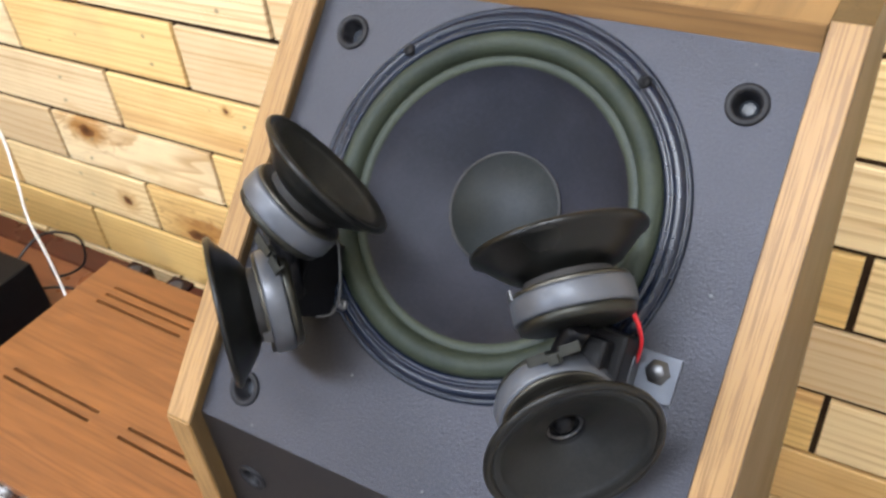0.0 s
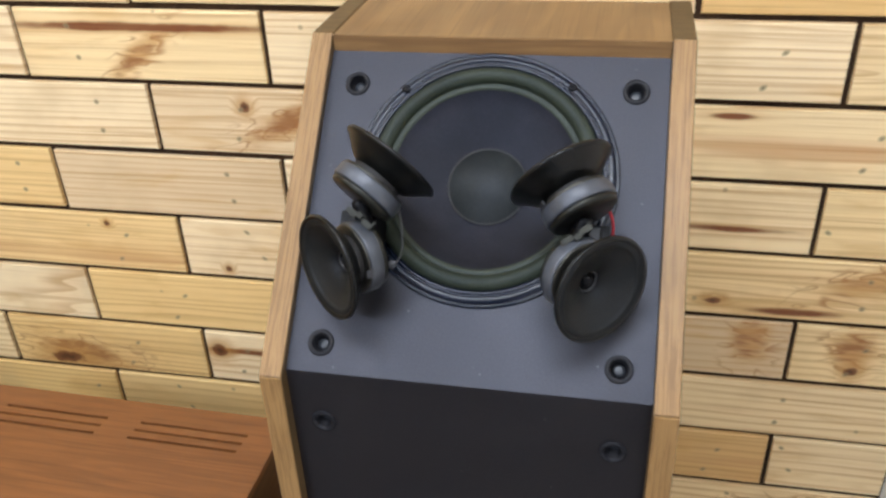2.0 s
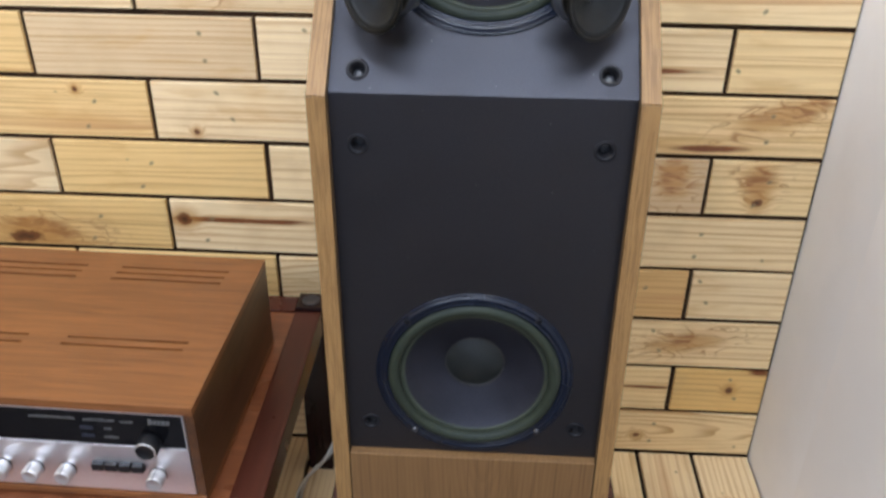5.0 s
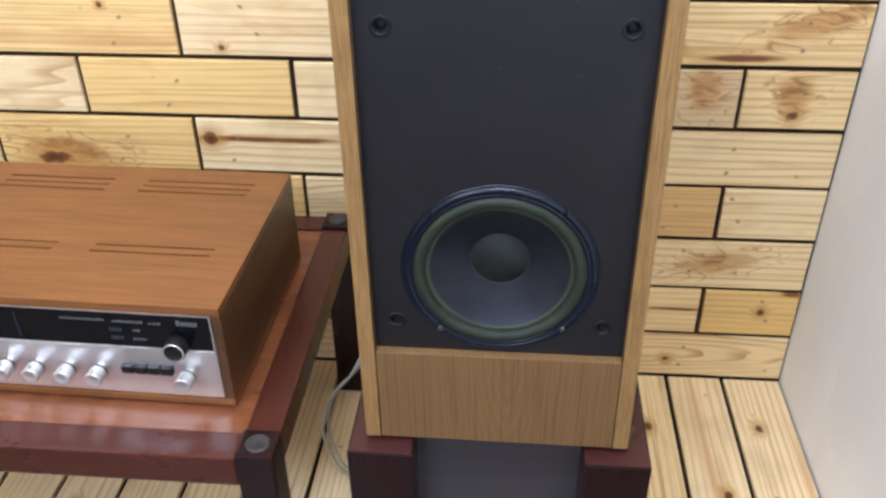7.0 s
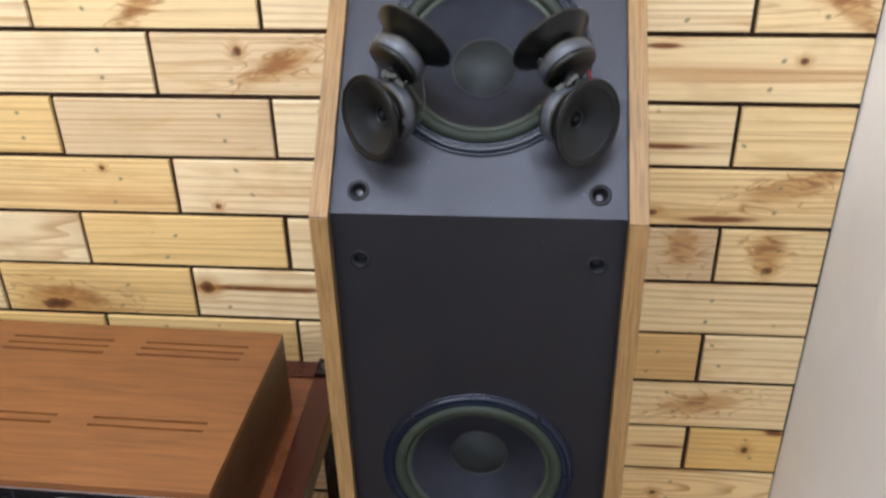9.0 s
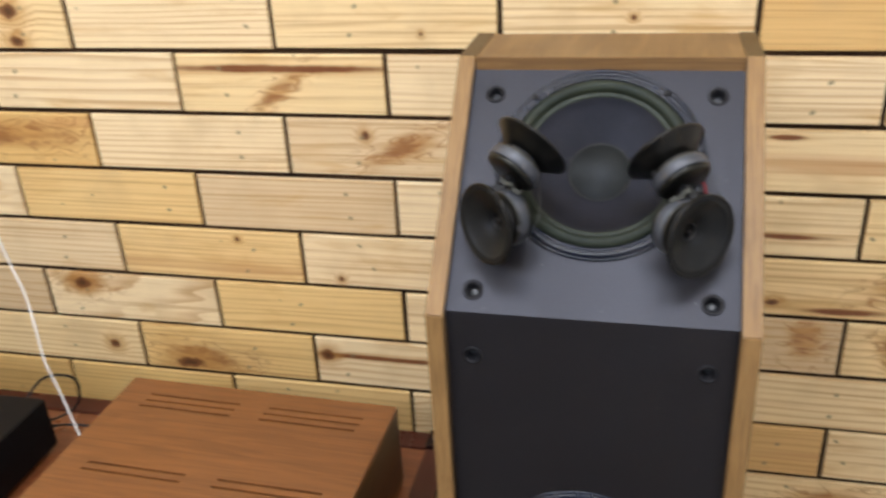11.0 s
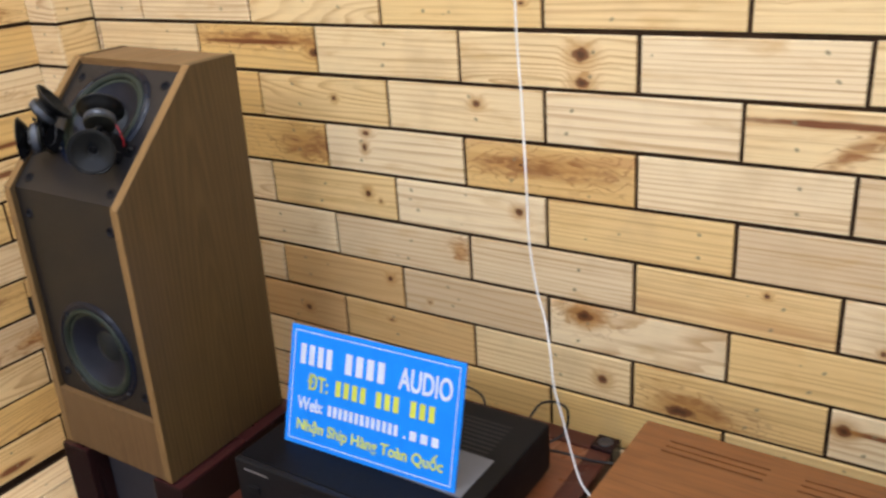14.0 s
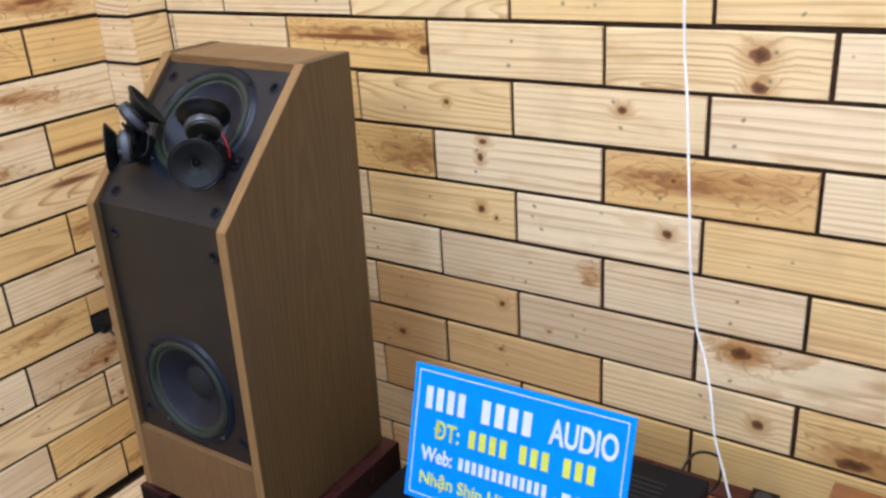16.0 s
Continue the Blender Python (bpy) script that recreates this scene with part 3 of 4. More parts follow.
def tweeter(parent, rim, way):
    """A small cone tweeter; rim is the middle of its mouth, and it faces along way."""
    at = aimed(rim, way)
    t = part("tweeter", lathe([(0.0352, 0.0006), (0.0366, 0.0020), (0.0384, 0.0018), (0.0390, 0.0004), (0.0386, -0.0010), (0.0362, -0.0020), (0.0300, -0.0075), (0.0245, -0.0120), (0.0205, -0.0138), (0.0190, -0.0150)], 56),
             BASKET, parent, "small bare cone tweeter in a black steel basket", at)
    part("cone", lathe([(0.0354, 0.0008), (0.0344, 0.0018), (0.0334, 0.0004), (0.0324, 0.0012), (0.0312, -0.0008), (0.0296, -0.0018), (0.0200, -0.0072), (0.0090, -0.0118), (0.0086, -0.0128)], 48), TWEETER_CONE, t, "dark olive-grey paper cone")
    part("dust_cap", lathe([(0.0092, -0.0122), (0.0086, -0.0115), (0.0084, -0.0140), (0.0080, -0.0182), (0.0048, -0.0184), (0.0045, -0.0150), (0.0036, -0.0130), (0.0018, -0.0120), (0, -0.0117)], 28), BLACK_METAL, t, "black bullet centre")
    part("centre_ring", lathe([(0.0083, -0.0142), (0.0076, -0.0134), (0.0068, -0.0142), (0.0074, -0.0152)], 28, True), STEEL, t, "small bright ring in the throat")
    part("neck", lathe([(0.0194, -0.0140), (0.0188, -0.0190)], 40), BLACK_MATT, t, "black neck")
    part("front_plate", lathe([(0.0180, -0.0186), (0.0252, -0.0186), (0.0258, -0.0196), (0.0252, -0.0208)], 48), PLATE, t, "dull brassy plate")
    part("magnet", lathe([(0.0252, -0.0204), (0.0262, -0.0209), (0.0266, -0.0218), (0.0266, -0.0300), (0.0261, -0.0309), (0.0242, -0.0312)], 56), MAGNET, t, "blue-grey painted ring magnet")
    part("back_plate", lathe([(0.0246, -0.0310), (0.0254, -0.0318), (0.0246, -0.0348), (0.0228, -0.0358), (0, -0.0358)], 48), BACKPLATE, t, "dull olive back plate")
    part("terminal", boxes((0.0190, 0.0262, -0.004, 0.004, -0.0206, -0.0192), (0.0250, 0.0262, -0.003, 0.003, -0.0196, -0.0160), bevel=0.0003), STEEL, t, "solder tag")
    return t


def slant(x, s, lift=0.0):
    """A point of the sloping baffle: s metres up from the bend, lift metres off it."""
    r = 0.5 ** 0.5
    return (x, REC + s * r - lift * r, BEND + 0.001 + s * r + lift * r)


def tweeter_pair(parent, side, plated):
    """Two tweeters back to back on a steel bracket; side is 1 or -1."""
    low, high = Vector((side * 0.095, 0.0175, 0.6335)), Vector((side * 0.0625, 0.0745, 0.6890))
    if side < 0:
        low, high = low + Vector((0.0005, 0.0, 0.0020)), high + Vector((0.0030, 0.0, 0.0030))
    low_way, high_way = Vector((side * 0.67, -0.74, 0.04)).normalized(), Vector((-side * 0.53, 0.62, 0.58)).normalized()
    lo, hi = low - low_way * 0.0355, high - high_way * 0.0355
    tweeter(parent, low, low_way)
    tweeter(parent, high, high_way)
    foot = Vector(slant(side * 0.084, 0.098, 0.0))
    n = Vector((0, -1, 1)).normalized()
    u = Vector((0, 1, 1)).normalized()
    turn = Matrix(((1, 0, 0), u, n)).transposed().to_4x4()
    block = part("bracket", boxes((-0.014, 0.014, -0.022, 0.020, 0.0, 0.036), (-0.009, 0.009, -0.014, 0.016, 0.034, 0.050), bevel=0.002), BLACK_METAL, parent,
                 "black steel tweeter bracket", Matrix.Translation(foot) @ turn)
    part("base_flange", boxes((min(side * 0.010, side * 0.033), max(side * 0.010, side * 0.033), -0.006, 0.016, 0.0004, 0.0022),
                                (min(side * 0.013, side * 0.0145), max(side * 0.013, side * 0.0145), -0.010, 0.012, 0.0004, 0.016), bevel=0.0004), ZINC if plated else BLACK_METAL, block, "zinc fixing plate" if plated else "black fixing plate")
    part("bolt", lathe([(0.0062, 0.0020), (0.0062, 0.0030), (0.0046, 0.0031), (0.0046, 0.0058), (0.0038, 0.0064), (0, 0.0064)], 6), STEEL if plated else BLACK_METAL, block, "hexagon bolt", pose(side * 0.0235, 0.0075, 0))
    mid = (lo + hi) / 2
    clip = boxes((-0.012, -0.003, -0.0022, 0.0022, -0.0006, 0.0006), (0.003, 0.012, -0.0022, 0.0022, -0.0006, 0.0006), (-0.012, -0.0106, -0.0050, 0.0022, -0.0006, 0.0006),
                 (-0.0032, 0.0032, -0.0042, 0.0004, -0.0006, 0.0006), (-0.0022, 0.0022, -0.0040, 0.0, 0.0, 0.0028), bevel=0.0003)
    along = Vector((side * 0.0234, 0.0121, 0.0121)).normalized()
    face = Vector((side * 0.25, -0.70, 0.67)).normalized()
    face = (face - along * face.dot(along)).normalized()
    cross = face.cross(along)
    turned = Matrix((along, cross, face)).transposed().to_4x4()
    part("clip", clip, BACKPLATE, block, "bent plated steel clip", (Matrix.Translation(foot) @ turn).inverted() @ Matrix.Translation(mid + Vector((0.0, -0.0105, 0.0125))) @ turned)
    part("stem", tube([foot + n * 0.03, mid, hi], 0.006, 10, 4), BLACK_METAL, parent, "black bracket arm")
    part("stem", tube([foot + n * 0.03, mid, lo], 0.006, 10, 4), BLACK_METAL, parent, "black bracket arm")
    edge = Vector((side * 0.028, 0, 0))
    if side > 0:
        part("red_lead", tube([(0.0915, 0.0745, 0.6720), (0.0990, 0.0754, 0.6560), (0.1000, 0.0790, 0.6380), (0.0966, 0.0808, 0.6226)], 0.0011, 6), RED_WIRE, parent, "red insulated lead")
        part("black_lead", tube([lo + edge * 0.7, lo * 0.5 + foot * 0.5 + edge * 0.8, foot + edge * 0.4 + n * 0.004], 0.001, 6), BLACK, parent, "black insulated lead")
    else:
        part("grey_lead", tube([(-0.0530, 0.0650, 0.6600), (-0.0505, 0.0600, 0.6480), (-0.0500, 0.0540, 0.6320), (-0.0540, 0.0500, 0.6225), (-0.0620, 0.0470, 0.6195)], 0.0007, 6), LEAD, parent, "thin pale lead")


def loudspeaker(where, label, plated):
    sp = thing("loudspeaker", where, label, "loudspeaker", "pair of loudspeakers")
    run = SLANT_TOP * 2 ** 0.5
    outline = [(0, 0), (0, BEND), (SLANT_TOP, HIGH), (DEPTH, HIGH), (DEPTH, 0)]
    for x0, x1, inner, outer in ((-HALF, -HALF + SIDE, 1, -1), (HALF - SIDE, HALF, -1, 1)):
        side = part("side_panel", prism(outline, x0, x1, 0.0012), OAK_SHADED, sp, "oak-veneered side panel")
        # pale edge bands along the front and the slope
        a, b = x0 + 0.0006, x1 - 0.0006
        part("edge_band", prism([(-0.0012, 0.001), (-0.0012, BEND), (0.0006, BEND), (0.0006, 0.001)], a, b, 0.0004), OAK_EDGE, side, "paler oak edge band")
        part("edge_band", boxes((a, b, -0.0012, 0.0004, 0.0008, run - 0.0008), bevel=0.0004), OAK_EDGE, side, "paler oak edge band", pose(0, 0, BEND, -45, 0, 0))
    xi = HALF - SIDE
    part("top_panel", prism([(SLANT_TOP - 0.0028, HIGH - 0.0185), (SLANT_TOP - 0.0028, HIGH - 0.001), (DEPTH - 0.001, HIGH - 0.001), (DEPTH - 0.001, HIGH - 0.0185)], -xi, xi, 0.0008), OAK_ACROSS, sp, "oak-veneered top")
    part("front_edge", boxes((-xi + 0.0005, xi - 0.0005, SLANT_TOP - 0.0044, SLANT_TOP - 0.0026, HIGH - 0.0183, HIGH - 0.0008), bevel=0.0004), OAK_RAIL, sp, "oak edge band of the top")
    part("bottom_panel", boxes((-xi, xi, 0.012, DEPTH - 0.001, 0.001, 0.018)), OAK_SHADED, sp)
    part("back_panel", boxes((-xi, xi, DEPTH - 0.018, DEPTH - 0.002, 0.018, HIGH - 0.018)), BLACK_MATT, sp)
    part("plinth_panel", boxes((-xi + 0.0006, xi - 0.0006, -0.0006, 0.016, 0.001, PLINTH), bevel=0.0012), OAK_PLINTH, sp, "oak-veneered plinth panel")
    low_holes = [(0, LOW_WOOFER - PLINTH, 0.0905)] + [(x, z - PLINTH, 0.0075) for x in (-0.111, 0.111) for z in (LOW_PIN, HIGH_PIN)]
    part("lower_baffle", board_with_holes(xi, BEND + 0.001 - PLINTH, low_holes, 0.016), BAFFLE, sp, "dark brown-grey textured front baffle",
         Matrix.Translation((0, REC, PLINTH)) @ pose(0, 0, 0, 90, 0, 0))
    high_holes = [(0, HIGH_WOOFER, 0.0905)] + [(x, t, 0.0075) for x in (-0.111, 0.111) for t in (0.0225, 0.235)]
    part("sloping_baffle", board_with_holes(xi, 0.264, high_holes, 0.016), BAFFLE, sp, "dark brown-grey textured sloping baffle",
         Matrix.Translation(slant(0, 0)) @ pose(0, 0, 0, 45, 0, 0))
    turn_front = pose(0, 0, 0, 90, 0, 0)
    turn_slope = pose(0, 0, 0, 45, 0, 0)
    woofer(sp, Matrix.Translation((0, REC, LOW_WOOFER)) @ turn_front)
    woofer(sp, Matrix.Translation(slant(0, HIGH_WOOFER)) @ turn_slope)
    for x in (-0.111, 0.111):
        for z in (LOW_PIN, HIGH_PIN):
            grommet(sp, Matrix.Translation((x, REC, z)) @ turn_front)
        for s in (0.0225, 0.235):
            grommet(sp, Matrix.Translation(slant(x, s)) @ turn_slope)
    for side in (-1, 1):
        tweeter_pair(sp, side, plated)
    for x in (-0.12, 0.12):
        for y in (0.05, DEPTH - 0.05):
            part("foot", lathe([(0.012, -0.0045), (0.013, 0.0), (0.013, 0.002), (0, 0.002)], 16), BLACK_MATT, sp, "", pose(x, y, 0))
    return sp


def speaker_stand(where, width, depth, high):
    st = thing("speaker_stand", where, "low dark red-brown wooden stand under a loudspeaker", "speaker stand", "pair of speaker stands")
    h = width / 2
    for x0, x1 in ((-h, -h + 0.078), (h - 0.078, h)):
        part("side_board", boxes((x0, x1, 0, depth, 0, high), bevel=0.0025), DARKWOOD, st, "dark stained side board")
        # thin added sheet whose lighter colour stands for light on the board's top
        part("board_top", boxes((x0 + 0.002, x1 - 0.002, 0.002, depth - 0.002, high + 0.0002, high + 0.0016), bevel=0.0006), DARKWOOD_LIT, st, "maroon top face, coloured lighter as if lit")
    part("centre_panel", boxes((-h + 0.078, h - 0.078, 0.045, 0.063, 0.0, high - 0.003)), GREYWOOD, st, "greyish dark recessed panel")
    part("back_panel", boxes((-h + 0.078, h - 0.078, depth - 0.03, depth - 0.012, 0.0, high - 0.01)), DARKWOOD, st)
    return st


STAND_HIGH = 0.3390
loudspeaker(pose(-0.0617, 0.2576, 0.3457, 0, -0.36, -0.5), "tall oak-veneered loudspeaker with sloping top baffle and four bare tweeters", True)
loudspeaker(pose(-1.7654, 0.2361, 0.3581, 0, 1.29, 1.3), "tall oak-veneered loudspeaker standing in the pine-clad corner", False)
speaker_stand(pose(-0.0585, 0.234, 0), 0.355, 0.335, STAND_HIGH)
speaker_stand(pose(-1.762, 0.232, 0, 0, 0, 1.3), 0.352, 0.335, STAND_HIGH + 0.0105)


# ---------------------------------------------------------------- low tables
def low_table(x0, x1, y0, y1, high, label):
    tb = thing("low_table", pose(x0, y0, 0), label, "table", "low tables")
    w, d, p = x1 - x0, y1 - y0, 0.045
    part("panel", boxes((p, w - p, p, d - p, high - 0.026, high - 0.004)), TABLETOP, tb, "orange-brown lacquered panel")
    for a in (0.002, d - p + 0.0):
        part("rail", boxes((p, w - p, a, a + p - 0.002, high - 0.045, high), bevel=0.0035), REDWOOD, tb, "red-brown lacquered rail")
    for a in (0.002, w - p):
        part("rail", boxes((a, a + p - 0.002, p, d - p, high - 0.045, high), bevel=0.0035), REDWOOD_Y, tb, "red-brown lacquered rail")
    for x in (0, w - p):
        for y in (0, d - p):
            leg = part("leg", boxes((x, x + p, y, y + p, 0, high + 0.006), bevel=0.003), DARKWOOD, tb, "dark square leg")
            part("cap", lathe([(0.0145, high + 0.0055), (0.0145, high + 0.0072), (0.0128, high + 0.0086), (0.0112, high + 0.0074), (0, high + 0.0074)], 28), ACRYLIC, leg,
                 "round clear pad let into the leg", pose(x + p / 2, y + p / 2, 0))
    return tb


low_table(-0.8785, -0.3145, 0.2005, 0.7500, 0.352, "low red-brown lacquered table under a stereo receiver")
low_table(-1.4925, -0.9285, 0.2005, 0.7490, 0.352, "low red-brown lacquered table under a black disc player")


# ---------------------------------------------------------------- stereo receiver
def receiver(where):
    """Base at z = 0, front at y = 0, x from 0 to 0.465."""
    rc = thing("receiver", where, "vintage stereo receiver in a slotted walnut case", "receiver")
    W, D, H, T = 0.460, 0.327, 0.1488, 0.0115
    # the top, left open at the ventilation slots
    cuts = []
    for x0, x1 in ((0.049, 0.207), (0.257, 0.414)):
        cuts += [(x0 + 0.002 * k, x1 + 0.002 * k, y - 0.0021, y + 0.0021) for k, y in enumerate((0.258, 0.273, 0.288))]
        cuts += [(x0 + 0.002 * k, x1 + 0.002 * k, y - 0.0021, y + 0.0021) for k, y in enumerate((0.104, 0.119))]
    ys = sorted({0.0, D, *[c[2] for c in cuts], *[c[3] for c in cuts]})
    pieces = []
    for y0, y1 in zip(ys, ys[1:]):
        holes = sorted((c[0], c[1]) for c in cuts if c[2] <= y0 + 1e-6 and c[3] >= y1 - 1e-6)
        x = 0.0
        for a, b in holes:
            pieces.append((x, a, y0, y1, H - T, H))
            x = b
        pieces.append((x, W, y0, y1, H - T, H))
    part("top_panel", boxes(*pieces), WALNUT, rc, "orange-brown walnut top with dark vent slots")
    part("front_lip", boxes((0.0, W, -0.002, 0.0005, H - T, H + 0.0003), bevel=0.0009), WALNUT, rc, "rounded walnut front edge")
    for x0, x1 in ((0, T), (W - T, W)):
        part("side_panel", boxes((x0, x1, 0, D, 0.006, H - T), bevel=0.0008), WALNUT_SHADED, rc, "walnut side panel")
    part("bottom_panel", boxes((0, W, -0.002, D, 0.0, 0.0095), bevel=0.001), WALNUT, rc, "walnut bottom strip")
    part("chassis", boxes((T + 0.001, W - T - 0.001, 0.02, D - 0.01, 0.0095, H - T - 0.012)), BLACK_MATT, rc)
    fa = part("faceplate", boxes((T + 0.001, W - T - 0.001, -0.001, 0.012, 0.0115, 0.0837), bevel=0.0008), SILVER, rc, "brushed aluminium control panel")
    part("top_trim", boxes((T + 0.001, W - T - 0.001, -0.0012, 0.006, H - T - 0.0028, H - T - 0.0004), bevel=0.0004), SILVER, rc, "thin aluminium strip")
    for x in (T + 0.001, W - T - 0.0028):
        part("side_trim", boxes((x, x + 0.0018, -0.0012, 0.006, 0.0837, H - T - 0.0028)), SILVER, rc, "thin aluminium strip")
    dial = part("dial_glass", boxes((T + 0.003, W - T - 0.003, 0.0004, 0.01, 0.0845, H - T - 0.003)), GLASS_BLACK, rc, "glossy black dial glass")
    part("dial_window", boxes((0.03, 0.205, -0.0002, 0.0006, 0.094, 0.1225)), GLASS_BLACK, dial, "dark tuning scale window")
    part("window_edge", boxes((0.2055, 0.2068, -0.0006, 0.0006, 0.0886, 0.127)), PRINT_DIM, dial, "faint vertical line")
    for x, w, z, h in ((0.262, 0.056, 0.1209, 0.0030), (0.327, 0.038, 0.1201, 0.0030), (0.371, 0.016, 0.1195, 0.0028), (0.350, 0.010, 0.1078, 0.0028), (0.348, 0.018, 0.0950, 0.0028)):
        k = max(2, int(w / 0.0042))
        for i in range(k):
            part("print", boxes((x + w * i / k, x + w * (i + 0.72) / k, -0.0004, 0.0006, z, z + h * (0.7 + 0.3 * ((i * 7) % 3) / 2))), PRINT, dial)
    for i in range(5):
        part("nameplate", boxes((0.4050 + 0.0052 * i, 0.4090 + 0.0052 * i, -0.0006, 0.0006, 0.1198, 0.1252 + (0.002 if i == 0 else 0))), PRINT, dial, "pale printed maker's mark")
    for z in (0.0946, 0.1067):
        part("indicator", boxes((0.321, 0.336, -0.0004, 0.0006, z, z + 0.0045)), PRINT_DIM, dial, "dim blue indicator")
    knob_turn = pose(0, 0, 0, 90, 0, 0)
    for x in (0.101, 0.140, 0.179, 0.217, 0.257, 0.297, 0.408):
        k = part("knob", lathe([(0.0062, 0.0), (0.0062, 0.006), (0.0100, 0.0062), (0.0104, 0.0075), (0.0104, 0.0225), (0.0096, 0.0238), (0.0080, 0.0242), (0.0072, 0.0236), (0, 0.0236)], 40), KNOB, rc, "turned aluminium knob", Matrix.Translation((x, -0.001, 0.0476)) @ knob_turn)
        part("collar", lathe([(0.0108, 0.0060), (0.0112, 0.0068), (0.0108, 0.0078)], 40), BLACK, k)
        part("tick", boxes((-0.0004, 0.0004, 0.0085, 0.0106, 0.012, 0.0242)), BLACK, k)
    t = part("tuning_knob", lathe([(0.010, 0.0), (0.0135, 0.002), (0.0140, 0.006), (0.0136, 0.0185), (0.0125, 0.0200), (0.0108, 0.0202), (0.0100, 0.0190), (0, 0.0190)], 44), BLACK, rc, "black tuning knob", Matrix.Translation((0.404, 0.0, 0.0946)) @ knob_turn)
    part("knob_rim", lathe([(0.0126, 0.0199), (0.0122, 0.0206), (0.0112, 0.0204)], 44), SILVER, t, "bright rim")
    for i in range(4):
        x = 0.327 + 0.0162 * i
        part("push_button", boxes((x, x + 0.0148, -0.0085, 0.0, 0.0481, 0.0585), bevel=0.0012), BLACK, rc, "black push button")
    part("vent_void", boxes((0.03, W - 0.03, 0.06, D - 0.02, H - T - 0.011, H - T - 0.009)), BLACK_MATT, rc)
    for x in (0.04, W - 0.04):
        for y in (0.04, D - 0.04):
            part("foot", lathe([(0.011, -0.0045), (0.012, 0.001), (0, 0.001)], 16), BLACK_MATT, rc, "", pose(x, y, 0))
    return rc


receiver(pose(-0.842, 0.3007, 0.3527, 0, 0, -1.3))


# ---------------------------------------------------------------- black disc player
def player(where):
    pl = thing("disc_player", where, "flat black disc player with a vented steel lid", "disc player")
    W, D, H = 0.443, 0.336, 0.1065
    part("lid", boxes((0, W, 0.006, D, 0.012, H), bevel=0.0025), BLACK_METAL, pl, "satin black steel lid")
    fa = part("faceplate", boxes((-0.001, W + 0.001, -0.006, 0.0062, 0.012, H - 0.001), bevel=0.0025), BLACK, pl, "black front panel")
    part("disc_tray", boxes((0.150, 0.300, -0.0085, -0.005, 0.066, 0.082), bevel=0.001), BLACK, fa, "disc tray front")
    part("display", boxes((0.165, 0.285, -0.0068, -0.0055, 0.030, 0.056)), GLASS_BLACK, fa, "dark display glass")
    part("trim_line", boxes((0.020, 0.075, -0.0070, -0.0056, 0.0885, 0.0905)), SILVER, fa, "thin silver mark")
    for i in range(5):
        part("push_button", boxes((0.325 + 0.02 * i, 0.341 + 0.02 * i, -0.0095, -0.0055, 0.050, 0.058), bevel=0.001), BLACK, fa)
    part("power_button", boxes((0.025, 0.050, -0.0095, -0.0055, 0.045, 0.058), bevel=0.001), BLACK, fa)
    for r in range(2):
        for i in range(9):
            y = 0.195 + 0.012 * i
            part("vent_slot", boxes((0.06 + 0.19 * r, 0.20 + 0.19 * r, y, y + 0.0042, H - 0.0002, H + 0.0005)), BLACK_MATT, pl)
    for x in (0.05, W - 0.05):
        for y in (0.04, D - 0.04):
            part("foot", lathe([(0.016, 0.0), (0.018, 0.003), (0.018, 0.013), (0, 0.013)], 20), BLACK_MATT, pl, "", pose(x, y, 0))
    return pl


player(pose(-1.450, 0.268, 0.3483))


# ---------------------------------------------------------------- blue sign on the player
def letters(words, height, width, bold=0.0):
    """Words in the built-in font as a flat raised mesh, scaled to a height and width, from the lower left corner."""
    cu = bpy.data.curves.new("letters", "FONT")
    cu.body, cu.size, cu.extrude, cu.offset, cu.resolution_u = words, 1.0, 0.01, bold, 4
    ob = bpy.data.objects.new("letters", cu)
    me = bpy.data.meshes.new_from_object(ob)
    bpy.data.objects.remove(ob)
    co = np.array([v.co[:] for v in me.vertices])
    base = co[:, 0].min()
    span_x = co[:, 0].max() - base
    caps = 0.72
    for v in me.vertices:
        x, y, z = v.co
        v.co = ((x - base) * width / span_x, -0.0012 if z > 0 else 0.0, y * height / caps)
    return me


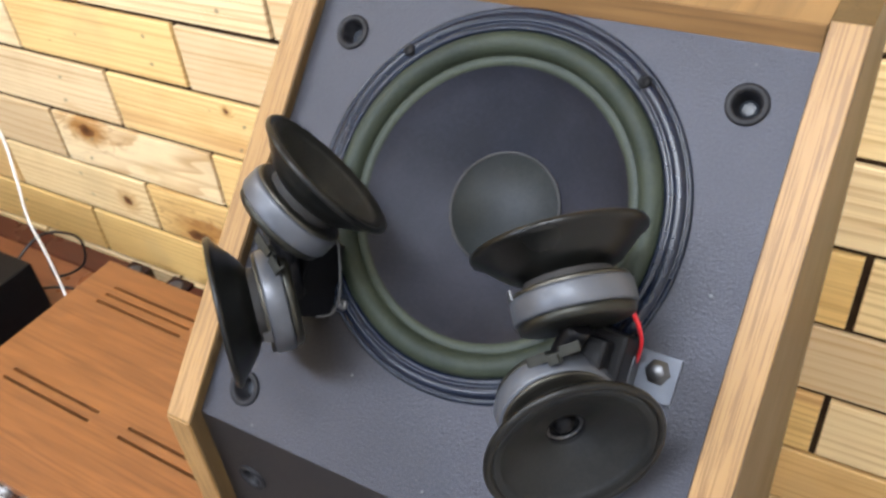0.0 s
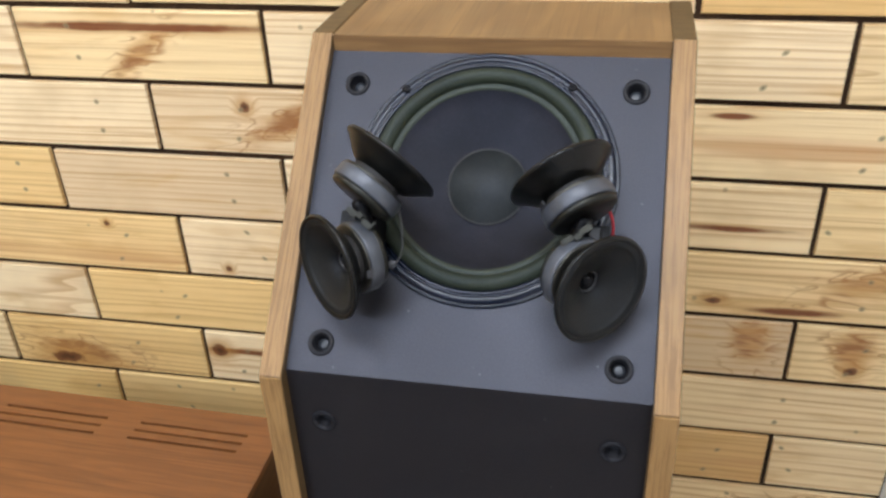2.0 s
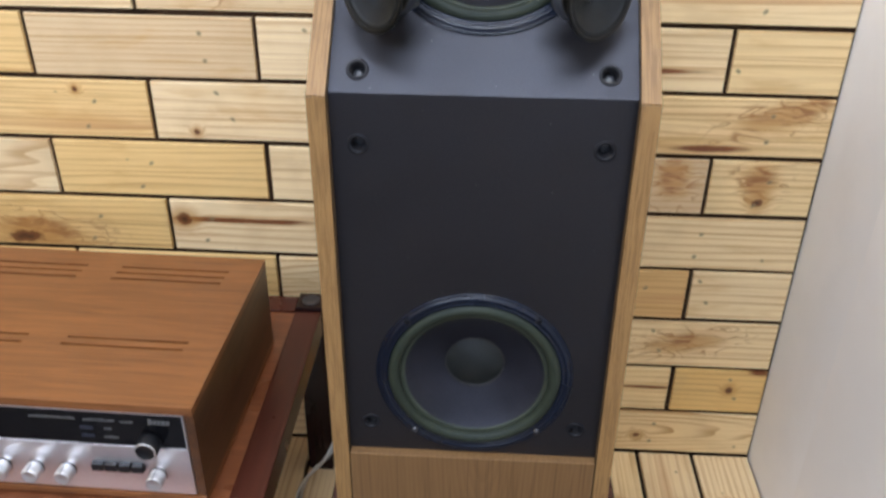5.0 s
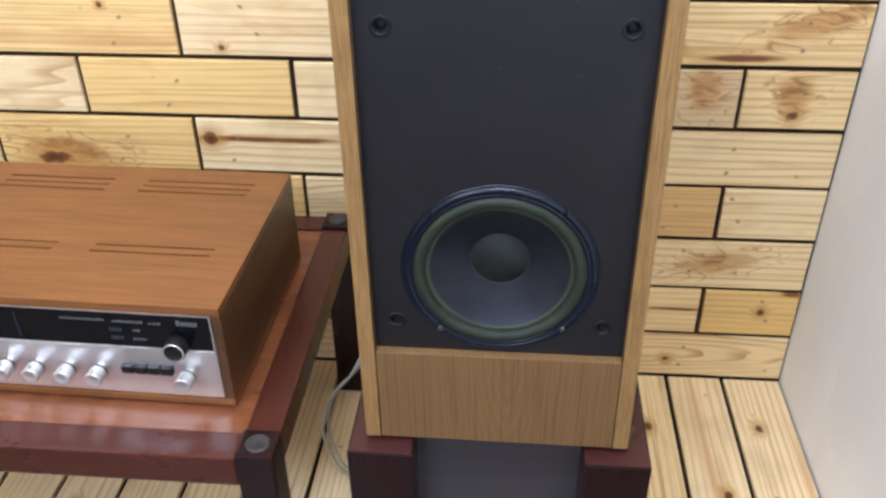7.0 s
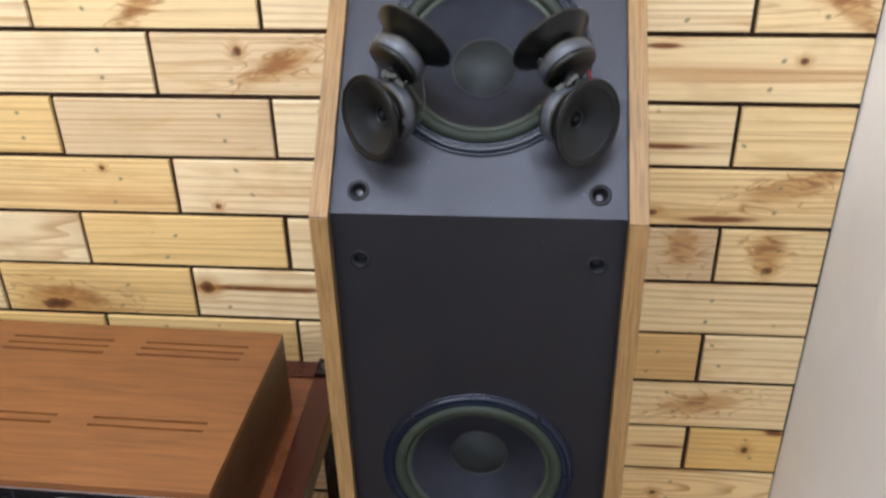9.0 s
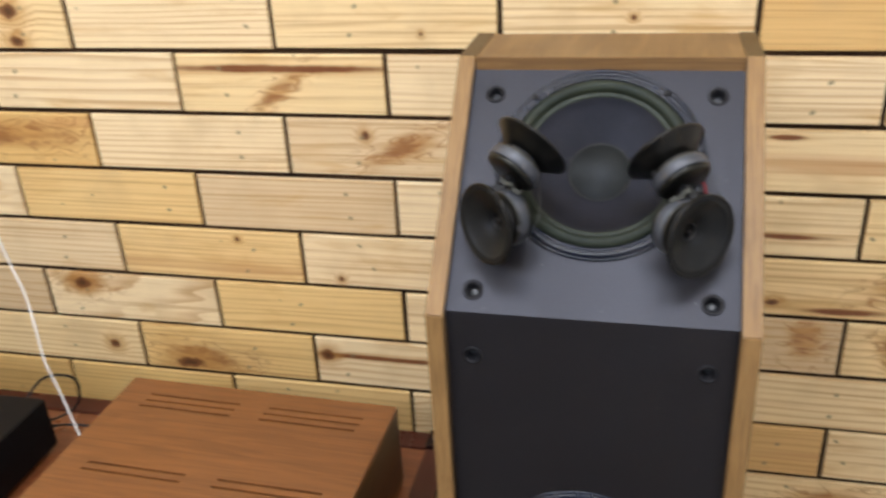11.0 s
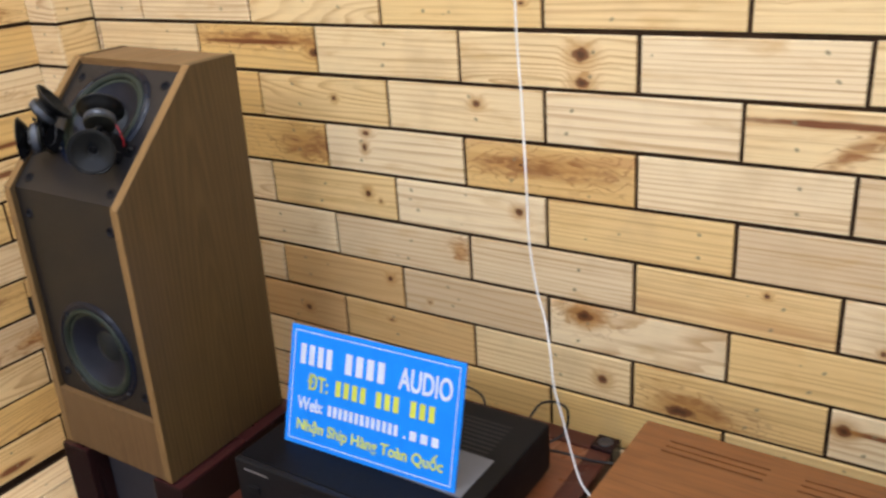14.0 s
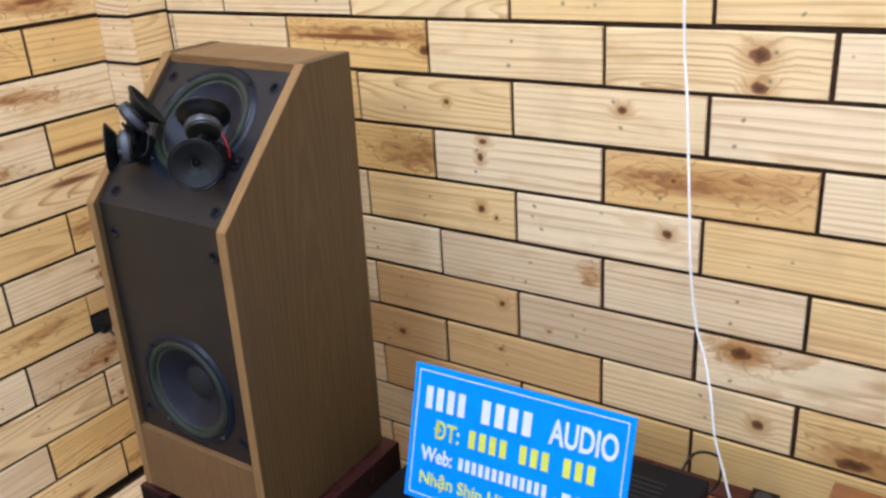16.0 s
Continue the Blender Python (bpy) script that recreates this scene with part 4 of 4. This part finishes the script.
def sign(where):
    """A flat board standing in its local x-z plane, lower left corner at the origin, facing -y."""
    sg = thing("sign", where, "bright blue shop sign with white and yellow print leaning back", "sign")
    W, H = 0.3523, 0.2141
    part("board", boxes((0, W, 0, 0.004, 0, H), bevel=0.0006), BLUE, sg, "blue printed plastic board")
    m, b = 0.0085, 0.0013
    for x0, x1, z0, z1 in ((m, W - m, m, m + b), (m, W - m, H - m - b, H - m), (m, m + b, m + b, H - m - b), (W - m - b, W - m, m + b, H - m - b)):
        part("border", boxes((x0, x1, -0.0009, 0.0001, z0, z1)), SIGN_WHITE, sg, "thin white border line")

    def text(words, x, z, w, h, mat, bold):
        me = letters(words, h * 1.044, w * 0.993, bold)
        me.materials.append(mat)
        part("lettering", me, None, sg, "printed lettering", pose(x * 0.993, 0, z * 1.044))

    def bars(x, z, w, h, count, mat, name="print_bar"):
        x, z, w, h = x * 0.993, z * 1.044, w * 0.993, h * 1.044
        step = w / count
        for i in range(count):
            part(name, boxes((x + step * i, x + step * (i + 0.60), -0.0010, 0.0001, z, z + h)), mat, sg, "printed bar")

    bars(0.024, 0.141, 0.076, 0.034, 4, SIGN_WHITE)
    bars(0.122, 0.141, 0.090, 0.034, 4, SIGN_WHITE)
    text("AUDIO", 0.232, 0.141, 0.103, 0.036, SIGN_WHITE, 0.018)
    text("ĐT:", 0.044, 0.100, 0.044, 0.026, SIGN_YELLOW, 0.015)
    for x, w, c in ((0.105, 0.070, 4), (0.190, 0.053, 3), (0.259, 0.054, 3)):
        bars(x, 0.100, w, 0.026, c, SIGN_YELLOW)
    text("Web:", 0.024, 0.063, 0.056, 0.022, SIGN_WHITE, 0.02)
    bars(0.092, 0.063, 0.150, 0.018, 13, SIGN_WHITE)
    bars(0.250, 0.063, 0.006, 0.004, 1, SIGN_WHITE)
    bars(0.262, 0.063, 0.064, 0.015, 3, SIGN_WHITE)
    text("Nhận Ship Hàng Toàn Quốc", 0.026, 0.027, 0.304, 0.019, SIGN_YELLOW, 0.015)
    return sg


sg = sign(pose(-1.4059, 0.343, 0.4562, -17.5, 0, 2.25))
# a pale sheet lying behind the board holds it up
part("prop", boxes((-1.215, -1.040, 0.352, 0.462, 0.4552, 0.4570), bevel=0.0005), PAPER, sg, "pale grey sheet propping the board",
     pose(-1.4059, 0.343, 0.4562, -17.5, 0, 2.25).inverted())


# ---------------------------------------------------------------- cables and the socket
solid("white_cable", tube([(-1.150, 0.776, 2.45), (-1.143, 0.770, 1.70), (-1.134, 0.758, 1.180), (-1.113, 0.732, 1.010), (-1.092, 0.702, 0.857), (-1.079, 0.682, 0.766), (-1.064, 0.678, 0.676),
                           (-1.046, 0.671, 0.627), (-1.027, 0.652, 0.572), (-1.012, 0.634, 0.516), (-0.991, 0.625, 0.457), (-0.968, 0.612, 0.400), (-0.940, 0.592, 0.3580), (-0.900, 0.575, 0.335)], 0.0020, 8), WHITE_CABLE,
      "thin white cable hanging down in front of the pine wall", "cable")
solid("grey_cable", tube([(-0.205, 0.575, 0.42), (-0.235, 0.56, 0.33), (-0.277, 0.5, 0.237), (-0.318, 0.5, 0.178), (-0.337, 0.5, 0.117), (-0.331, 0.5, 0.055), (-0.305, 0.5, 0.008), (-0.25, 0.53, 0.003)], 0.0024, 8), GREY_CABLE,
      "pale grey speaker cable looping down behind a stand", "cable", "", "speaker cables")
solid("grey_cable", tube([(-0.205, 0.580, 0.42), (-0.230, 0.565, 0.335), (-0.268, 0.505, 0.245), (-0.310, 0.508, 0.185), (-0.330, 0.508, 0.117), (-0.325, 0.508, 0.06), (-0.300, 0.508, 0.008), (-0.25, 0.54, 0.003)], 0.0024, 8), GREY_CABLE,
      "pale grey speaker cable looping down behind a stand", "cable", "", "speaker cables")
solid("black_cable", tube([(-1.06, 0.600, 0.43), (-1.05, 0.66, 0.455), (-1.02, 0.70, 0.43), (-1.02, 0.69, 0.38), (-1.06, 0.66, 0.3625), (-1.12, 0.69, 0.361)], 0.0024, 8), BLACK,
      "black mains lead looping behind the disc player", "cable", "", "black leads")
solid("black_cable", tube([(-1.04, 0.600, 0.39), (-1.01, 0.64, 0.372), (-0.95, 0.66, 0.3595), (-0.90, 0.67, 0.3595), (-0.80, 0.66, 0.3595)], 0.0024, 8), BLACK,
      "black lead lying across the table top", "cable", "", "black leads")
solid("black_cable", tube([(-1.33, 0.606, 0.43), (-1.30, 0.635, 0.452), (-1.24, 0.645, 0.458), (-1.17, 0.638, 0.452), (-1.14, 0.606, 0.43)], 0.0022, 8), BLACK,
      "black lead arching behind the disc player", "cable", "", "black leads")
sock = thing("wall_socket", pose(LEFT, 0.524, 0.434), "black socket box let into the pine cladding", "socket")
part("box", boxes((-0.012, 0.001, -0.026, 0.026, -0.018, 0.018), bevel=0.001), BLACK_MATT, sock, "black box")
part("plug", boxes((0.003, 0.024, -0.012, 0.012, -0.022, 0.002), bevel=0.003), BLACK, sock, "black plug")
solid("black_cable", tube([(LEFT + 0.024, 0.524, 0.419), (LEFT + 0.05, 0.529, 0.39), (LEFT + 0.062, 0.515, 0.32), (LEFT + 0.10, 0.50, 0.21), (LEFT + 0.18, 0.49, 0.07), (LEFT + 0.24, 0.49, 0.004), (LEFT + 0.40, 0.53, 0.003)], 0.003, 8), BLACK,
      "black mains lead dropping from the socket", "cable", "", "black leads")


# ---------------------------------------------------------------- pine blocks and planks
# knots and stains on the back wall: x, z, half-length, half-height
KNOTS = [
    (-1.239, 0.978, 0.009, 0.007), (-1.027, 1.077, 0.015, 0.012), (-1.024, 1.030, 0.013, 0.009), (-1.627, 1.059, 0.012, 0.009), (-1.157, 0.774, 0.009, 0.008),
    (-1.509, 0.898, 0.009, 0.005), (-1.516, 0.868, 0.006, 0.009), (-1.520, 0.766, 0.008, 0.007), (-1.488, 0.752, 0.004, 0.004), (-1.480, 0.574, 0.007, 0.007),
    (-1.734, 0.455, 0.009, 0.008), (-0.511, 0.625, 0.005, 0.005), (-1.022, 0.583, 0.017, 0.012), (-0.984, 0.454, 0.011, 0.01), (-0.834, 0.425, 0.03, 0.012),
    (-0.553, 0.469, 0.012, 0.011), (-0.444, 0.883, 0.007, 0.007), (0.373, 0.534, 0.009, 0.008), (0.179, 0.634, 0.012, 0.005), (0.368, 0.877, 0.006, 0.005),
    (0.395, 0.156, 0.007, 0.007), (0.243, 0.042, 0.007, 0.005), (-0.703, 1.183, 0.008, 0.007),
]
STREAKS = [
    (-0.577, 0.988, 0.225, 0.0066), (-0.468, 0.469, 0.14, 0.006), (0.191, 0.745, 0.07, 0.005), (0.170, 0.897, 0.028, 0.0045), (0.406, 0.833, 0.02, 0.005),
    (0.282, 0.624, 0.06, 0.006), (0.442, 0.196, 0.02, 0.005), (0.246, 0.157, 0.06, 0.004), (-1.797, 1.077, 0.15, 0.006), 
    (-0.009, 1.150, 0.05, 0.01),
]
# rusty or resinous patches: x, z, half-length, half-height, slope in degrees
SMEARS = [
    (-0.580, 0.952, 0.05, 0.012, 36), (-0.384, 0.863, 0.058, 0.017, 24), (-0.800, 0.440, 0.075, 0.022, -8), (0.390, 0.680, 0.065, 0.019, 18), (0.236, 0.571, 0.022, 0.034, 0),
    (0.371, 0.568, 0.026, 0.028, 0), (-1.103, 0.871, 0.15, 0.022, 0), (-1.765, 1.085, 0.2, 0.014, 0), (-1.294, 0.670, 0.018, 0.02, 0), (0.417, 0.950, 0.06, 0.014, -35),
    (-1.663, 0.860, 0.09, 0.03, 0), (0.305, 0.259, 0.06, 0.018, 10), (-1.021, 0.585, 0.045, 0.022, 0),
]
# blocks that stand out: x, z, warmth (below zero: grey), arch
TONES = [
    (-1.032, 1.055, 0.35, 0.9), (-1.204, 0.973, 0.25, 0.3), (-1.103, 0.869, 0.86, 0.2), (-0.954, 0.776, 0.62, 0.3), (-1.540, 0.761, 0.6, 0.3),
    (-1.304, 0.678, -0.5, 0.2), (-1.204, 0.771, 0.05, 0.2), (-1.509, 0.878, 0.1, 0.3), (-0.823, 0.972, 0.05, 0.2), (-1.765, 1.067, 0.8, 0.4),
    (-1.663, 0.876, 0.8, 0.2), (-1.103, 0.667, -0.4, 0.3), (-0.421, 0.862, -0.45, 0.4), (-0.601, 0.771, -0.55, 0.5), (-0.452, 1.070, 0.3, 0.3),
    (-0.723, 1.068, 0.1, 0.3), (-0.118, 1.070, 0.15, 0.6), (-0.302, 0.962, 0.08, 0.2), (-0.752, 0.868, 0.1, 0.2), (-0.602, 0.955, 0.35, 0.3),
    (-0.801, 0.648, 0.6, 0.2), (-0.501, 0.633, 0.12, 0.2), (-0.601, 0.562, 0.64, 0.45), (-0.750, 0.459, 0.66, 0.62), (-0.480, 0.464, 0.15, 0.3),
    (0.417, 0.950, 0.3, 0.95), (0.300, 0.855, 0.25, 0.3), (0.202, 0.756, 0.2, 0.2), (0.399, 0.747, 0.5, 0.2), (0.301, 0.657, 0.5, 0.62),
    (0.203, 0.567, -0.7, 0.3), (0.382, 0.559, 0.45, 0.3), (-1.407, 0.575, -0.7, 0.3),
    (-1.72, 0.56, 0.92, 0.3), (-1.72, 0.455, 0.94, 0.3), (-1.50, 0.455, 0.90, 0.4), (-1.36, 0.46, 0.88, 0.3), (-1.55, 0.355, 0.90, 0.3), (-1.20, 0.355, 0.84, 0.3), (-1.20, 0.56, 0.55, 0.8), (-1.36, 0.665, -0.6, 0.3),
]
rng = random.Random(11)


def brick_points(w, h, deep=DEEP, b=0.0019):
    a, c = w / 2, h / 2
    pts = [(sx * (a - b), 0.0, sz * (c - b)) for sx, sz in ((-1, -1), (1, -1), (1, 1), (-1, 1))]
    pts += [(sx * (a - b * 0.3), b * 0.3, sz * (c - b * 0.3)) for sx, sz in ((-1, -1), (1, -1), (1, 1), (-1, 1))]
    pts += [(sx * a, b, sz * c) for sx, sz in ((-1, -1), (1, -1), (1, 1), (-1, 1))]
    pts += [(sx * a, deep, sz * c) for sx, sz in ((-1, -1), (1, -1), (1, 1), (-1, 1))]
    faces = [(0, 1, 2, 3)]
    for k in (0, 4, 8):
        faces += [(k + 4 + i, k + 4 + (i + 1) % 4, k + (i + 1) % 4, k + i) for i in range(4)]
    return pts, faces


def brick_mesh(w, h, knots=(), streak=None, tone=(0.3, 0.3), smear=None):
    pts, faces = brick_points(w, h)
    me = bpy.data.meshes.new("brick")
    me.from_pydata(pts, [], faces)
    knots = list(knots) + [None, None]
    for name, spot in (("knot", knots[0]), ("twin", knots[1]), ("streak", streak)):
        uv = me.uv_layers.new(name=name)
        for loop in me.loops:
            x, y, z = me.vertices[loop.vertex_index].co
            uv.data[loop.index].uv = ((x - spot[0]) / spot[2], (z - spot[1]) / spot[3]) if spot else (9.0, 9.0)
    uv = me.uv_layers.new(name="smear")
    for loop in me.loops:
        x, y, z = me.vertices[loop.vertex_index].co
        if smear:
            c, d = math.cos(math.radians(smear[4])), math.sin(math.radians(smear[4]))
            dx, dz = x - smear[0], z - smear[1]
            uv.data[loop.index].uv = ((c * dx + d * dz) / smear[2], (c * dz - d * dx) / smear[3])
        else:
            uv.data[loop.index].uv = (9.0, 9.0)
    me.uv_layers.new(name="tone").data.foreach_set("uv", np.tile(np.array(tone), len(me.loops)))
    me.materials.append(PINE)
    return me


def any_tone():
    """How warm and how arched one block's wood is: mostly pale, a few orange or tan."""
    return ((rng.random() ** 1.1 * 0.90) if rng.random() < 0.9 else -rng.uniform(0.3, 0.6), rng.random())


def brick(parent, at, w, h, knots=(), streak=None, name="brick", tone=None, smear=None):
    return part(name, brick_mesh(w, h, knots, streak, tone or any_tone(), smear), None, parent, "", at)


def joined_bricks(parent, rows, name="upper_bricks"):
    """Blocks out of sight or far off, joined into one mesh; rows are (pose, width, height)."""
    verts, faces = [], []
    for at, w, h in rows:
        pts, fs = brick_points(w, h)
        n = len(verts)
        verts += [tuple(at @ Vector(p)) for p in pts]
        faces += [tuple(n + i for i in f) for f in fs]
    me = bpy.data.meshes.new(name)
    me.from_pydata(verts, [], faces)
    for layer in ("knot", "twin", "streak", "smear", "tone"):
        uv = me.uv_layers.new(name=layer)
        uv.data.foreach_set("uv", np.full(2 * len(me.loops), 0.3 if layer == "tone" else 9.0))
    me.materials.append(PINE)
    return tagged(part(name, me, None, parent), kind="stuff")


def spans(start, end, phase):
    """The stretches of one course between its joints."""
    k = math.floor((start - phase) / LENGTH) + 1
    cuts = [start]
    while phase + k * LENGTH < end - 0.012:
        if phase + k * LENGTH > start + 0.012:
            cuts.append(phase + k * LENGTH)
        k += 1
    return list(zip(cuts, cuts[1:] + [end]))


def spots_in(rows, x0, x1, z0, z1):
    return [(r[0] - (x0 + x1) / 2, r[1] - (z0 + z1) / 2, *r[2:]) for r in rows if x0 < r[0] < x1 and z0 < r[1] < z1]


def tone_in(x0, x1, z0, z1):
    for x, z, warm, figure in TONES:
        if x0 < x < x1 and z0 < z < z1:
            return (warm, figure)
    return None


COURSES = int(TOP / ROW) + 1
NEAR_COURSES = 13
far_back, far_left, far_pillar = [], [], []
for k in range(COURSES):
    z0, z1 = k * ROW, min((k + 1) * ROW, TOP)
    zc, h = (z0 + z1) / 2, z1 - z0 - GAP - 0.0010
    if h < 0.02:
        continue
    for x0, x1 in spans(PILLAR_X, RIGHT, -0.578 if k % 2 == 0 else -0.404):
        w = x1 - x0 - GAP
        at = pose((x0 + x1) / 2 + rng.uniform(-0.0008, 0.0008), BACK + rng.uniform(-0.0009, 0.0006), zc + rng.uniform(-0.0008, 0.0008), 0, rng.uniform(-0.12, 0.12), 0)
        if k >= NEAR_COURSES:
            far_back.append((at, w, h))
            continue
        knots, streaks = spots_in(KNOTS, x0, x1, z0, z1), spots_in(STREAKS, x0, x1, z0, z1)
        if not knots and rng.random() < 0.22:
            knots = [(rng.uniform(-0.4, 0.4) * w, rng.uniform(-0.35, 0.35) * h, rng.uniform(0.003, 0.006), rng.uniform(0.003, 0.005))]
        brick(wall_back, at, w, h, knots, streaks[0] if streaks else None, tone=tone_in(x0, x1, z0, z1), smear=(spots_in(SMEARS, x0, x1, z0, z1) or [None])[0])
    for y0, y1 in spans(REAR, PILLAR_Y, 0.504 if k % 2 == 0 else 0.325):
        w = y1 - y0 - GAP
        corner = y1 > PILLAR_Y - 0.001
        if k == 4 and corner:
            # the block beside the socket is cut down to its upper half
            brick(wall_left, pose(LEFT, 0.5415, zc + 0.006 + h * 0.24, 0, 0, 90), 0.074, h * 0.52)
            y0 = 0.581
        if corner:
            y1 += GAP / 2 + 0.001
            w = y1 - y0 - GAP
        at = pose(LEFT + rng.uniform(-0.0006, 0.0009), (y0 + y1) / 2, zc + 0.006 + rng.uniform(-0.0008, 0.0008), 0, 0, 90)
        if k >= NEAR_COURSES or y1 < -0.5:
            far_left.append((at, w, h))
            continue
        knots = [(rng.uniform(-0.4, 0.4) * w, rng.uniform(-0.35, 0.35) * h, rng.uniform(0.005, 0.010), rng.uniform(0.004, 0.009))] if rng.random() < 0.4 else []
        streak = (rng.uniform(-0.3, 0.3) * w, rng.uniform(-0.3, 0.3) * h, rng.uniform(0.04, 0.10), rng.uniform(0.004, 0.012)) if rng.random() < 0.4 else None
        smear = (rng.uniform(-0.3, 0.3) * w, rng.uniform(-0.3, 0.3) * h, rng.uniform(0.04, 0.12), rng.uniform(0.01, 0.02), rng.uniform(-12, 12)) if rng.random() < 0.5 else None
        brick(wall_left, at, w, h, knots, streak, smear=smear)
    front = (pose((LEFT + PILLAR_X) / 2, PILLAR_Y, zc + 0.003), PILLAR_X - LEFT + 0.001, h)
    flank = (pose(PILLAR_X, (PILLAR_Y + BACK) / 2 + 0.0015, zc + 0.003, 0, 0, 90), BACK - PILLAR_Y - 0.001, h)
    for at, w, hh in (front, flank):
        if k >= NEAR_COURSES:
            far_pillar.append((at, w, hh))
        else:
            brick(pillar, at, w, hh)
joined_bricks(wall_back, far_back)
joined_bricks(wall_left, far_left)
joined_bricks(pillar, far_pillar)

# floor planks, their length along y
PLANK = 0.1024
x = RIGHT
while x > LEFT + 0.02:
    x0 = max(LEFT, 0.4544 - PLANK * (round((0.4544 - x) / PLANK) + 1))
    long = BACK - 0.001 - EDGE
    knot = (rng.uniform(-0.3, 0.45) * long, rng.uniform(-0.3, 0.3) * PLANK, 0.010, 0.007)
    at = Matrix.Translation(((x0 + x) / 2, (BACK - 0.001 + EDGE) / 2, rng.uniform(-0.0006, 0.0004))) @ Euler((0, 0, math.pi / 2)).to_matrix().to_4x4() @ Euler((-math.pi / 2, 0, 0)).to_matrix().to_4x4()
    brick(floor, at, long, x - x0 - 0.0075, [knot], None, "plank", (rng.uniform(0.0, 0.3), rng.uniform(0.0, 0.5)))
    x = x0
